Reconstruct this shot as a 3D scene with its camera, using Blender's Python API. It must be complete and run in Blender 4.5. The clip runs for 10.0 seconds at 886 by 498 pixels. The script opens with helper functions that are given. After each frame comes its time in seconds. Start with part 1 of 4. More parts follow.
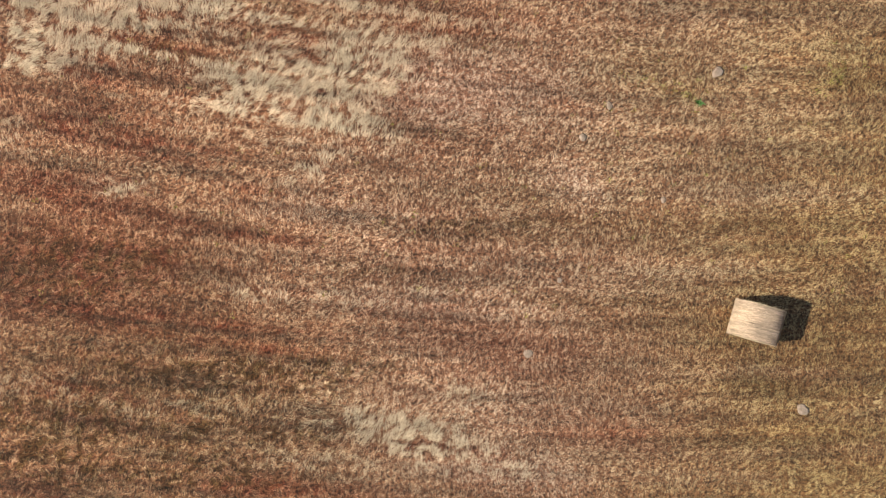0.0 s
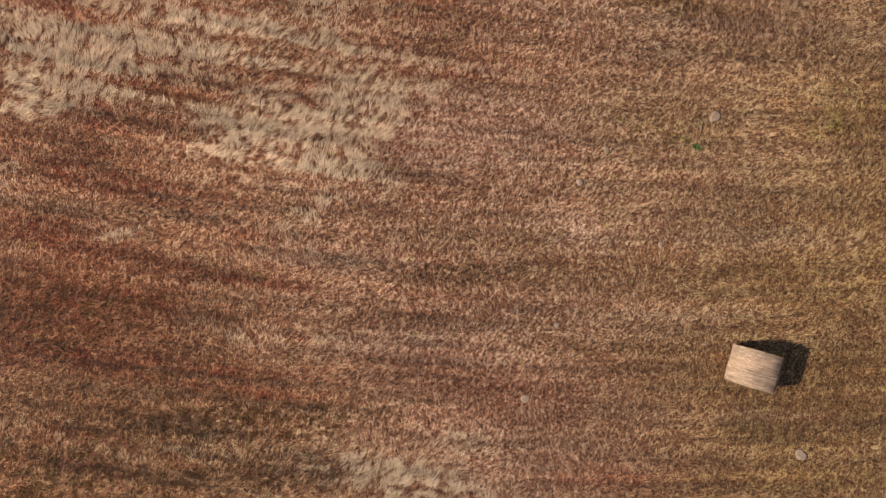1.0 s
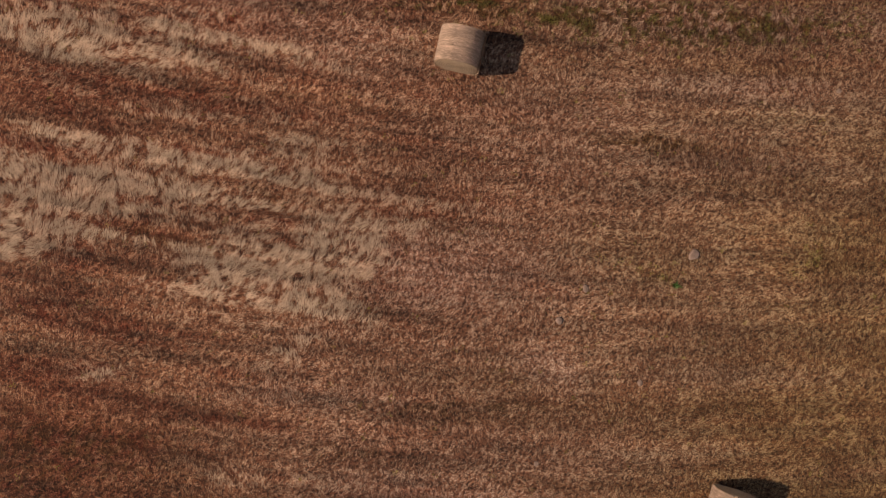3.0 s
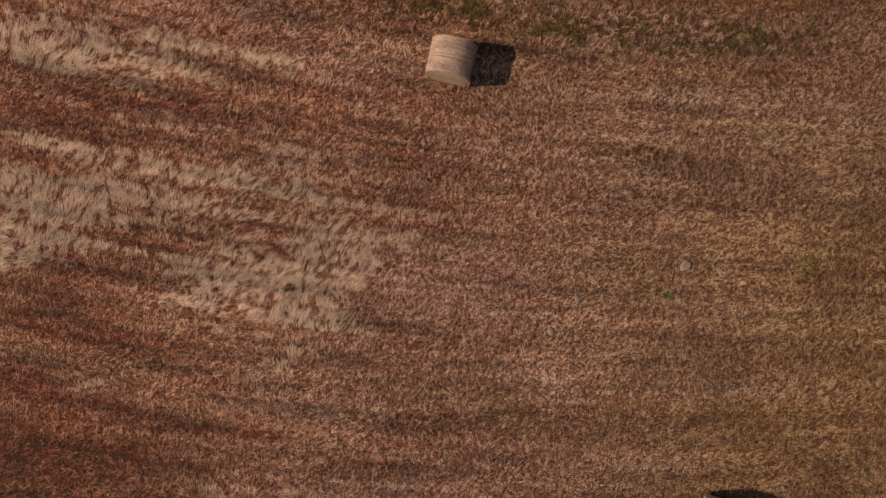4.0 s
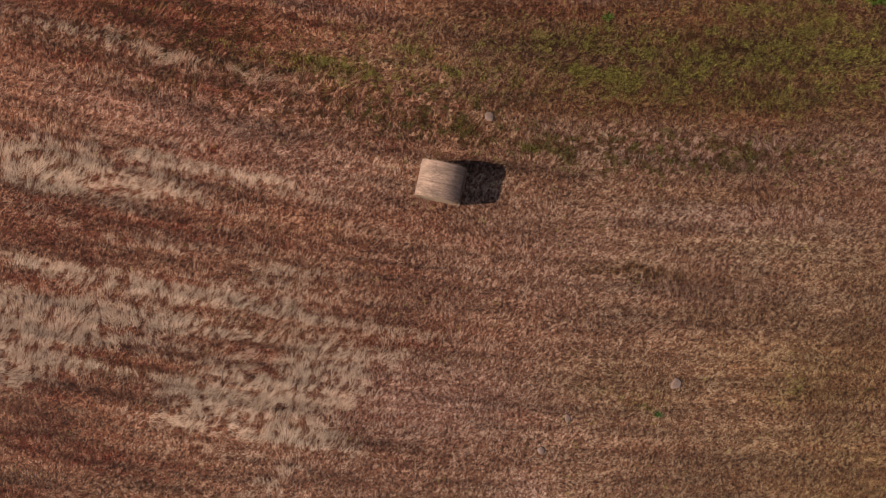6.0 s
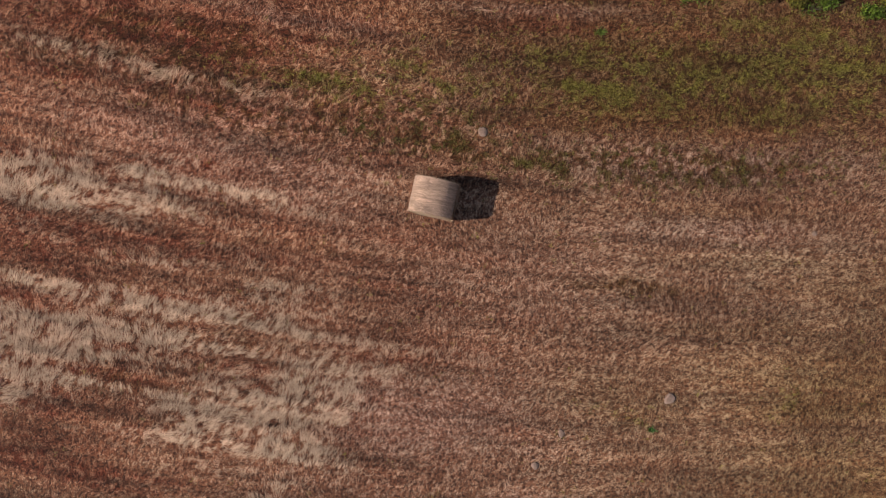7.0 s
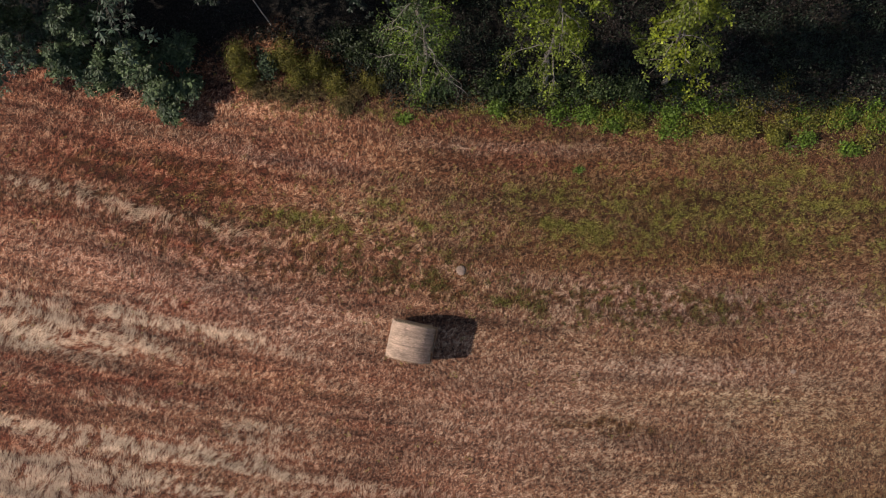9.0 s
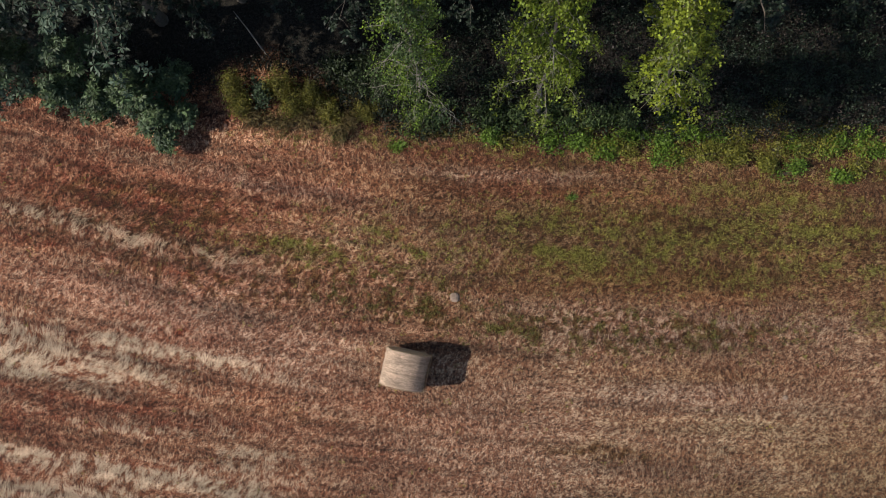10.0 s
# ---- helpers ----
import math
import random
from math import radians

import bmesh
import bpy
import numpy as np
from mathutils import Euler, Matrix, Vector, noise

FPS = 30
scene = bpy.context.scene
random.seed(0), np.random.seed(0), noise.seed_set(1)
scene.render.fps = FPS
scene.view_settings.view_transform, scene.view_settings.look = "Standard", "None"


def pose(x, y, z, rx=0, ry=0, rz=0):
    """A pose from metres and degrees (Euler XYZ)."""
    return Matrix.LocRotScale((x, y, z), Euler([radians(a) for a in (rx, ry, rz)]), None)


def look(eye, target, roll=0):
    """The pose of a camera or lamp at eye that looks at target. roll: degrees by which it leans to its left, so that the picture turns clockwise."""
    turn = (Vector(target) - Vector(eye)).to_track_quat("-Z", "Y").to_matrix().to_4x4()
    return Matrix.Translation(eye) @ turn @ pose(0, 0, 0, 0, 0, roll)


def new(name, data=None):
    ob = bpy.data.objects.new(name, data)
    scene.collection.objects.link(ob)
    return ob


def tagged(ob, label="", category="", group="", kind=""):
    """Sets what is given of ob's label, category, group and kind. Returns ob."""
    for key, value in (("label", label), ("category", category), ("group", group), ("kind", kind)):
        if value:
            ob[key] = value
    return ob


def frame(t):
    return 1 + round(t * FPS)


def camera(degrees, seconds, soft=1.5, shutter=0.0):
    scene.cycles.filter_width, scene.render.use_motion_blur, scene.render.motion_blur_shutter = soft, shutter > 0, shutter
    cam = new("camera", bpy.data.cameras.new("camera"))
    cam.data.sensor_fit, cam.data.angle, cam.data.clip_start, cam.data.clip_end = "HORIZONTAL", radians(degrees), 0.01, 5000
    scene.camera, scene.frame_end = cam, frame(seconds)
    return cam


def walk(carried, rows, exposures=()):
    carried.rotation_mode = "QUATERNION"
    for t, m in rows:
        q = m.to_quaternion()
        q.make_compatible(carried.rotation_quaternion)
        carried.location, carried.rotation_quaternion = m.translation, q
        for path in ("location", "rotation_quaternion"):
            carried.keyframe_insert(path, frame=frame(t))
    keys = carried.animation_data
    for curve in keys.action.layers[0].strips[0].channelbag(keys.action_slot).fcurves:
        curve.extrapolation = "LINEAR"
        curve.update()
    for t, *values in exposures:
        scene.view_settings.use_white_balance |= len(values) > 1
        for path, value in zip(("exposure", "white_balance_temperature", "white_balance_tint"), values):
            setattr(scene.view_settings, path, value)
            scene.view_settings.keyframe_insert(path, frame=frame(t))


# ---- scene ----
cam = camera(61.5, 10.0, soft=0.8)
ROWS = [
    (0.0, 0.000, 0.000, 23.100, 0.295, -0.940, -0.000),
    (0.5, 0.064, 0.465, 23.075, 0.412, -0.907, 0.006),
    (1.0, 0.125, 1.295, 23.059, 0.527, -0.878, 0.012),
    (1.5, 0.239, 2.446, 23.060, 0.638, -0.849, 0.018),
    (2.0, 0.405, 3.826, 23.118, 0.741, -0.819, 0.021),
    (2.5, 0.642, 5.085, 23.175, 0.834, -0.786, 0.021),
    (2.7, 0.707, 5.325, 23.188, 0.867, -0.772, 0.020),
    (2.9, 0.770, 5.423, 23.196, 0.897, -0.758, 0.018),
    (3.2, 0.865, 5.494, 23.208, 0.940, -0.734, 0.014),
    (3.5, 0.960, 5.527, 23.219, 0.979, -0.708, 0.008),
    (3.8, 1.055, 5.597, 23.230, 1.016, -0.682, 0.002),
    (4.0, 1.102, 5.739, 23.218, 1.037, -0.664, -0.003),
    (4.5, 1.219, 6.366, 23.219, 1.080, -0.616, -0.021),
    (5.0, 1.305, 7.346, 23.231, 1.113, -0.566, -0.043),
    (5.5, 1.402, 8.689, 23.287, 1.139, -0.517, -0.070),
    (5.7, 1.433, 9.082, 23.296, 1.148, -0.497, -0.082),
    (5.9, 1.473, 9.318, 23.302, 1.157, -0.478, -0.094),
    (6.2, 1.535, 9.486, 23.310, 1.171, -0.451, -0.114),
    (6.5, 1.600, 9.567, 23.318, 1.186, -0.427, -0.136),
    (6.8, 1.674, 9.691, 23.325, 1.201, -0.404, -0.158),
    (7.0, 1.730, 9.854, 23.321, 1.213, -0.392, -0.174),
    (7.5, 1.882, 10.487, 23.276, 1.254, -0.370, -0.213),
    (8.0, 2.072, 11.444, 23.255, 1.313, -0.366, -0.254),
    (8.5, 2.262, 12.678, 23.296, 1.399, -0.383, -0.294),
    (9.0, 2.415, 14.084, 23.397, 1.520, -0.428, -0.332),
    (9.5, 2.507, 14.671, 23.476, 1.685, -0.506, -0.366),
    (10.0, 2.533, 14.778, 23.528, 1.906, -0.625, -0.395),
]
EXPOSURES = [(0.0, 0.85, 6950, 4), (0.5, 0.6, 7250, 10), (1.0, 0.38, 7600, 17), (1.5, 0.24, 7700, 20), (2.5, -0.23, 8450, 31), (4.0, -0.31, 8200, 31), (5.5, -0.25, 7700, 31), (7.0, 0.0, 7000, 25), (9.0, 0.14, 6700, 19), (10.0, 0.29, 6350, 10)]
walk(cam, [(t, pose(*row)) for t, *row in ROWS], EXPOSURES)

# ---- world and sun ----
SUN_UP, SUN_FROM = 39.5, 265.0
world = bpy.data.worlds.new("sky")
scene.world = world
world.use_nodes = True
sky = world.node_tree.nodes.new("ShaderNodeTexSky")
sky.sky_type = "NISHITA"
sky.sun_disc = False
sky.sun_elevation, sky.sun_rotation = radians(SUN_UP), radians(SUN_FROM)
backing = world.node_tree.nodes["Background"]
backing.inputs["Strength"].default_value = 0.095
world.node_tree.links.new(sky.outputs["Color"], backing.inputs["Color"])
sun_data = bpy.data.lights.new("sun", "SUN")
sun_data.energy, sun_data.angle, sun_data.color = 4.0, radians(0.6), (1.0, 0.93, 0.83)
sun = new("sun", sun_data)
a, e = radians(SUN_FROM), radians(SUN_UP)
sun.matrix_world = look((60 * math.sin(a) * math.cos(e), 60 * math.cos(a) * math.cos(e), 60 * math.sin(e)), (0, 0, 0))


# ---- materials ----
def material(name, colour=(0.5, 0.5, 0.5), rough=0.8, attribute="", island=0.0, grain=0.0, grain_scale=8.0, bump=0.0, bump_scale=30.0, through_light=0.0, spec=0.3, pits=()):
    m = bpy.data.materials.new(name)
    m.use_nodes = True
    nt = m.node_tree
    bsdf = nt.nodes["Principled BSDF"]
    bsdf.inputs["Roughness"].default_value = rough
    bsdf.inputs["Specular IOR Level"].default_value = spec
    if attribute:
        src = nt.nodes.new("ShaderNodeAttribute")
        src.attribute_name = attribute
        out = src.outputs["Color"]
    else:
        src = nt.nodes.new("ShaderNodeRGB")
        src.outputs[0].default_value = (*colour, 1)
        out = src.outputs[0]

    def vary(value, amount, out):
        ramp = nt.nodes.new("ShaderNodeMapRange")
        ramp.inputs["To Min"].default_value, ramp.inputs["To Max"].default_value = 1 - amount, 1 + amount
        nt.links.new(value, ramp.inputs["Value"])
        mul = nt.nodes.new("ShaderNodeVectorMath")
        mul.operation = "MULTIPLY"
        nt.links.new(out, mul.inputs[0])
        nt.links.new(ramp.outputs[0], mul.inputs[1])
        return mul.outputs[0]

    coord = nt.nodes.new("ShaderNodeTexCoord")
    if grain:
        for k, scale in enumerate((grain_scale, grain_scale * 0.17)):
            tex = nt.nodes.new("ShaderNodeTexNoise")
            tex.inputs["Scale"].default_value = scale
            tex.inputs["Detail"].default_value = 5
            nt.links.new(coord.outputs["Object"], tex.inputs["Vector"])
            out = vary(tex.outputs["Fac"], grain * (1.6 if k == 0 else 1.0), out)
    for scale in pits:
        # matted litter with dark noise spots that imitate shade in pits between stems
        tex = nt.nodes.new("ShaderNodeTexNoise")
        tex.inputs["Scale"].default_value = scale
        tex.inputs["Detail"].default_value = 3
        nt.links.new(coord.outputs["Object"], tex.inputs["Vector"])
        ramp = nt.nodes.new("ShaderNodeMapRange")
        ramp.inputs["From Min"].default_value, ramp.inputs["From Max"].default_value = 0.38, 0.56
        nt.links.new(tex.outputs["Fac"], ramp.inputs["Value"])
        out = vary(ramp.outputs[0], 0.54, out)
    if island:
        geo = nt.nodes.new("ShaderNodeNewGeometry")
        out = vary(geo.outputs["Random Per Island"], island, out)
    nt.links.new(out, bsdf.inputs["Base Color"])
    if bump:
        tex = nt.nodes.new("ShaderNodeTexNoise")
        tex.inputs["Scale"].default_value = bump_scale
        tex.inputs["Detail"].default_value = 6
        nt.links.new(coord.outputs["Object"], tex.inputs["Vector"])
        node = nt.nodes.new("ShaderNodeBump")
        node.inputs["Strength"].default_value = bump
        node.inputs["Distance"].default_value = 0.03
        nt.links.new(tex.outputs["Fac"], node.inputs["Height"])
        nt.links.new(node.outputs[0], bsdf.inputs["Normal"])
    if through_light:
        thin = nt.nodes.new("ShaderNodeBsdfTranslucent")
        nt.links.new(out, thin.inputs["Color"])
        mix = nt.nodes.new("ShaderNodeMixShader")
        mix.inputs[0].default_value = through_light
        nt.links.new(bsdf.outputs[0], mix.inputs[1])
        nt.links.new(thin.outputs[0], mix.inputs[2])
        nt.links.new(mix.outputs[0], nt.nodes["Material Output"].inputs["Surface"])
    return m


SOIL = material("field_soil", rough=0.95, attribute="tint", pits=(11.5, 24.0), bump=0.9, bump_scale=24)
STRAW = material("dry_straw", rough=0.75, attribute="tint", island=0.14, grain=0.1, grain_scale=5, through_light=0.12)
LEAF = material("green_leaf", rough=0.55, attribute="tint", island=0.4, through_light=0.2, spec=0.35)
BALE = material("baled_straw", rough=0.75, attribute="tint", grain=0.2, grain_scale=22, bump=0.6, bump_scale=60)
STONE = material("field_stone", (0.25, 0.18, 0.135), rough=0.85, grain=0.35, grain_scale=14, bump=0.7, bump_scale=20)
BARK = material("grey_bark", (0.11, 0.09, 0.07), rough=0.9, grain=0.35, grain_scale=12, bump=0.8, bump_scale=18)
PALE_BARK = material("pale_birch_bark", (0.2, 0.18, 0.15), rough=0.75, grain=0.35, grain_scale=9, bump=0.5, bump_scale=20)


# ---- mesh helpers ----
def mesh_of(name, verts, faces, tint=None, mat=None):
    """A mesh from arrays: verts (n, 3), faces (m, 3 or 4), tint (n, 3)."""
    verts, faces = np.asarray(verts, np.float32), np.asarray(faces, np.int32)
    n, k = faces.shape
    me = bpy.data.meshes.new(name)
    me.vertices.add(len(verts))
    me.vertices.foreach_set("co", verts.ravel())
    me.loops.add(n * k)
    me.loops.foreach_set("vertex_index", faces.ravel())
    me.polygons.add(n)
    me.polygons.foreach_set("loop_start", np.arange(0, n * k, k, dtype=np.int32))
    me.update(calc_edges=True)
    if tint is not None:
        layer = me.color_attributes.new("tint", "FLOAT_COLOR", "POINT")
        layer.data.foreach_set("color", np.c_[tint, np.ones(len(verts))].astype(np.float32).ravel())
    if mat:
        me.materials.append(mat)
    return me


def part(name, me, parent, label=""):
    ob = new(name, me)
    ob.parent = parent
    return tagged(ob, label) if label else ob


def smooth(me):
    me.polygons.foreach_set("use_smooth", np.ones(len(me.polygons), bool))
    return me


def hashed(i, j, seed):
    h = (i * 374761393 + j * 668265263 + seed * 974634777) & 0xFFFFFFFF
    h = ((h ^ (h >> 13)) * 1274126177) & 0xFFFFFFFF
    return ((h ^ (h >> 16)) & 0xFFFF) / 65535.0


def value_noise(x, y, seed):
    """Smooth noise from 0 to 1 with cells one unit wide."""
    xi, yi = np.floor(x).astype(np.int64), np.floor(y).astype(np.int64)
    fx, fy = x - xi, y - yi
    fx, fy = fx * fx * (3 - 2 * fx), fy * fy * (3 - 2 * fy)
    low = hashed(xi, yi, seed) * (1 - fx) + hashed(xi + 1, yi, seed) * fx
    high = hashed(xi, yi + 1, seed) * (1 - fx) + hashed(xi + 1, yi + 1, seed) * fx
    return low * (1 - fy) + high * fy


def fbm(x, y, seed, octaves=3):
    total, size = 0, 0
    for k in range(octaves):
        total = total + value_noise(x * 2**k, y * 2**k, seed + 17 * k) * 0.55**k
        size += 0.55**k
    return total / size


# ---- how the field varies: swaths, lodged straw, bare and green strips ----
BANDS = []


def band(kind, x, y, half_length, half_width, angle, amount):
    """One strip or patch of the field, in metres and degrees."""
    BANDS.append((kind, x, y, half_length, half_width, radians(angle), amount))


band("pale", -11.36, 6.75, 1.93, 0.79, -10, 0.8)
band("pale", -12.22, 5.84, 1.49, 0.39, -5, 0.8)
band("pale", -2.84, 5.57, 2.63, 1.05, 15, 1)
band("pale", -3.02, 4.08, 1.93, 0.46, -12, 0.95)
band("pale", -5.11, 6.26, 1.05, 0.53, 10, 0.7)
band("grey", 0.13, 5.05, 2.11, 0.88, -8, 0.8)
band("pale", -3.54, 2.67, 1.05, 0.35, 20, 0.6)
band("pale", -9.71, 1.96, 0.79, 0.28, -10, 0.7)
band("pale", -12.90, 3.61, 0.70, 0.53, 0, 0.4)
band("pale", -6.33, 4.68, 1.05, 0.44, 5, 0.5)
band("pale", -0.04, -5.99, 2.81, 0.60, -14, 0.95)
band("pale", -1.27, -5.20, 1.05, 0.25, -10, 0.8)
band("grey", 2.06, -6.70, 2.46, 0.56, -10, 0.7)
band("pale", 1.10, -4.42, 0.70, 0.53, -20, 0.55)
band("pale", -2.84, -1.52, 1.93, 0.21, -4, 0.35)
band("pale", -5.63, -1.26, 0.70, 0.18, -10, 0.4)
band("pale", -12.02, -4.20, 1.58, 0.46, -5, 0.35)
band("pale", -8.57, -4.91, 2.11, 0.35, 0, 0.3)
band("pale", -3.53, -6.50, 2.11, 0.35, -5, 0.35)
band("dark", -8.04, -6.65, 3.51, 0.53, -3, 0.6)
band("dark", -11.50, -5.07, 2.46, 0.53, -3, 0.6)
band("red", -11.35, 1.96, 2.63, 0.30, -14, 0.9)
band("red", -10.99, -0.39, 3.68, 1.32, -4, 0.95)
band("red", -7.54, 0.83, 4.21, 0.28, -9, 0.7)
band("red", 5.58, -5.75, 2.11, 0.42, -4, 0.6)
band("red", 2.77, -3.11, 1.93, 0.63, -8, 0.45)
band("red", -5.62, -2.48, 2.28, 0.44, -8, 0.5)
band("red", 0.66, 7.07, 2.63, 0.39, -4, 0.6)
band("red", -10.66, 3.70, 1.93, 0.25, -10, 0.6)
band("red", -4.92, -7.19, 1.93, 0.28, -3, 0.7)
band("red", -1.09, -1.96, 2.63, 0.28, -6, 0.4)
band("red", -12.18, -7.15, 1.05, 0.46, 0, 0.6)
band("dark", -8.74, -4.91, 6.32, 2.28, -2, 0.42)
band("dark", -6.32, -3.79, 3.33, 0.53, -3, 0.6)
band("olive", -8.91, -4.74, 6.14, 2.28, -2, 0.3)
band("dark", -12.19, -6.11, 1.40, 0.70, 0, 0.6)
band("dark", 1.71, 0.84, 2.98, 0.25, 0, 0.5)
band("dark", -5.79, -5.44, 2.63, 0.25, -3, 0.5)
band("dark", -1.97, -0.56, 2.28, 0.21, -5, 0.4)
band("dark", 4.18, -1.62, 2.63, 0.18, -2, 0.35)
band("dark", -2.84, -3.36, 1.58, 0.25, -4, 0.5)
band("olive", 10.38, 0.93, 3.68, 0.16, 0, 0.6)
band("olive", 7.36, 5.25, 2.28, 0.88, 0, 0.6)
band("olive", 12.70, 5.27, 1.93, 0.70, -3, 0.5)
band("olive", 7.71, -1.71, 2.98, 0.18, -1, 0.4)
band("light", 9.84, 1.81, 3.86, 0.32, 0, 0.5)
band("light", 11.25, -3.92, 3.86, 0.21, -1, 0.5)
band("light", 5.94, -0.57, 4.21, 0.25, -2, 0.4)
band("grey", 4.53, 2.07, 1.05, 0.63, -30, 0.6)
band("grey", -1.97, 1.19, 3.86, 0.35, -4, 0.4)
band("green", 7.36, 5.25, 0.88, 0.28, -10, 0.45)
band("green", 12.53, 5.54, 0.70, 0.32, 0, 0.4)
band("grey", -0.04, -1.62, 2.81, 0.39, -4, 0.5)
band("pale", -11.86, 12.80, 1.23, 0.63, -8, 0.8)
band("pale", -9.22, 11.92, 4.04, 0.26, -11, 0.85)
band("pale", -6.93, 11.83, 0.70, 0.39, -10, 0.8)
band("pale", -4.20, 11.83, 2.11, 0.21, -12, 0.7)
band("pale", -10.97, 11.12, 1.05, 0.21, -8, 0.6)
band("pale", -10.49, 7.51, 2.28, 0.60, -6, 0.9)
band("pale", -7.79, 8.65, 4.04, 0.30, -9, 0.85)
band("pale", -7.08, 7.68, 2.28, 0.28, -8, 0.7)
band("pale", -3.92, 8.03, 1.93, 0.25, -12, 0.6)
band("pale", -3.22, 9.05, 1.58, 0.16, -8, 0.7)
band("pale", -0.93, 7.50, 2.28, 0.14, -6, 0.5)
band("light", 3.13, 6.78, 0.49, 0.35, 0, 0.9)
band("pale", 0.83, 7.14, 2.46, 0.21, -6, 0.5)
band("pale", -11.44, 6.20, 1.23, 0.35, -5, 0.6)
band("pale", -10.63, 13.24, 1.93, 0.21, -12, 0.5)
band("pale", -6.41, 13.16, 1.23, 0.18, -8, 0.5)
band("red", -10.26, 10.77, 2.63, 0.42, -8, 0.85)
band("red", -5.69, 10.38, 2.98, 0.28, -7, 0.9)
band("red", -11.29, 8.92, 1.40, 0.26, -8, 0.9)
band("red", 1.54, 8.46, 2.63, 0.56, -6, 0.4)
band("red", -9.00, 6.55, 2.11, 0.28, -10, 0.55)
band("red", -3.92, 6.36, 1.05, 0.32, -10, 0.5)
band("red", 0.13, 10.23, 2.98, 0.53, -6, 0.15)
band("red", -10.55, 4.01, 2.81, 0.70, -8, 0.25)
band("light", -9.3, 3.4, 3.6, 0.9, -8, 0.45)
band("dark", -10.6, -0.4, 3.6, 1.2, -4, 0.5)
band("red", -0.93, 4.77, 1.23, 0.28, -8, 0.4)
band("red", -6.89, 5.49, 0.70, 0.42, -20, 0.4)
band("dark", -5.85, 7.77, 3.51, 0.14, -9, 0.4)
band("dark", -8.30, 6.37, 1.75, 0.21, -12, 0.4)
band("dark", -2.34, 10.41, 2.81, 0.12, -6, 0.4)
band("olive", 7.74, 9.34, 1.93, 0.18, -3, 0.45)
band("olive", 11.29, 7.74, 3.68, 0.18, -1, 0.4)
band("light", 8.99, 9.87, 4.21, 0.39, -3, 0.4)
band("light", 9.87, 8.45, 4.56, 0.32, -2, 0.4)
band("grey", 10.60, 10.85, 2.46, 0.32, -4, 0.35)
band("olive", 6.83, 5.63, 2.28, 0.63, -3, 0.5)
band("pale", -9.19, 16.55, 2.9, 0.27, -16, 0.9)
band("pale", -9.6, 12.3, 3.0, 0.7, -8, 0.75)
band("pale", -9.3, 7.9, 3.6, 0.7, -8, 0.55)
band("grey", 1.6, 5.3, 3.6, 1.3, -6, 0.5)
band("grey", 6.8, 8.3, 5.5, 2.6, -2, 0.22)
band("grey", 7.0, 3.6, 5.0, 2.2, -2, 0.25)
band("light", -4.41, 18.13, 1.40, 0.21, -12, 0.8)
band("light", -6.2, 18.5, 2.2, 0.24, -13, 0.8)
band("light", -9.2, 19.1, 2.6, 0.3, -9, 0.7)
band("grey", -2.6, 17.6, 2.4, 0.2, -8, 0.8)
band("light", -0.8, 17.0, 2.4, 0.17, -6, 0.7)
band("grey", 4.6, 17.9, 3.0, 0.2, -3, 0.6)
band("pale", -5.4, 15.7, 2.2, 0.14, -15, 0.6)
band("light", -6.02, 19.39, 1.75, 0.25, -14, 0.45)
band("grey", -5.28, 14.74, 2.98, 0.60, -14, 0.6)
band("grey", -7.58, 14.22, 3.86, 0.53, -12, 0.5)
band("light", -2.97, 11.71, 1.93, 0.25, -10, 0.5)
band("pale", -10.73, 12.13, 1.40, 0.39, -3, 0.7)
band("pale", -9.51, 13.32, 0.88, 0.14, -8, 0.6)
band("red", -8.14, 17.61, 4.21, 0.63, -9, 0.85)
band("red", -6.5, 17.25, 3.6, 0.5, -10, 0.9)
band("dark", -6.5, 17.25, 3.4, 0.45, -10, 0.6)
band("grey", 1.5, -0.8, 5.5, 1.5, -4, 0.35)
band("grey", -1.5, 2.2, 3.5, 1.2, -5, 0.3)
band("grey", 3.0, 9.4, 4.0, 1.4, -4, 0.2)
band("red", -9.58, 20.40, 2.63, 0.35, 4, 0.9)
band("red", -5.30, 19.75, 1.23, 0.46, -8, 0.6)
band("red", -3.34, 20.01, 1.05, 0.53, 0, 0.6)
band("red", 4.53, 17.36, 2.28, 0.28, -2, 0.7)
band("red", 3.82, 18.62, 3.16, 0.28, 0, 0.8)
band("red", 0.24, 19.51, 0.53, 0.25, 0, 0.8)
band("red", 8.50, 18.24, 1.23, 0.32, -5, 0.6)
band("red", 9.38, 17.24, 1.93, 0.21, -3, 0.4)
band("red", 14.80, 17.30, 2.28, 0.21, -4, 0.6)
band("rust", 9.34, 14.55, 4.21, 0.35, -2, 0.6)
band("rust", 12.07, 16.24, 4.21, 0.25, -2, 0.4)
band("rust", 1.30, 16.84, 3.51, 0.46, -5, 0.4)
band("red", -1.21, 10.91, 2.98, 0.35, -7, 0.3)
band("red", -1.73, 17.93, 1.05, 0.28, -8, 0.3)
band("green", 0.23, 15.59, 2.28, 0.39, -5, 0.6)
band("green", 4.69, 15.39, 2.63, 0.39, -3, 0.75)
band("green", 7.75, 16.62, 1.40, 0.60, 0, 0.5)
band("green", 15.30, 15.50, 2.28, 1.12, -5, 0.85)
band("green", 12.09, 17.14, 2.11, 0.46, -4, 0.5)
band("green", 9.90, 15.89, 2.63, 0.39, -3, 0.45)
band("green", -1.19, 20.82, 2.46, 0.81, -10, 0.7)
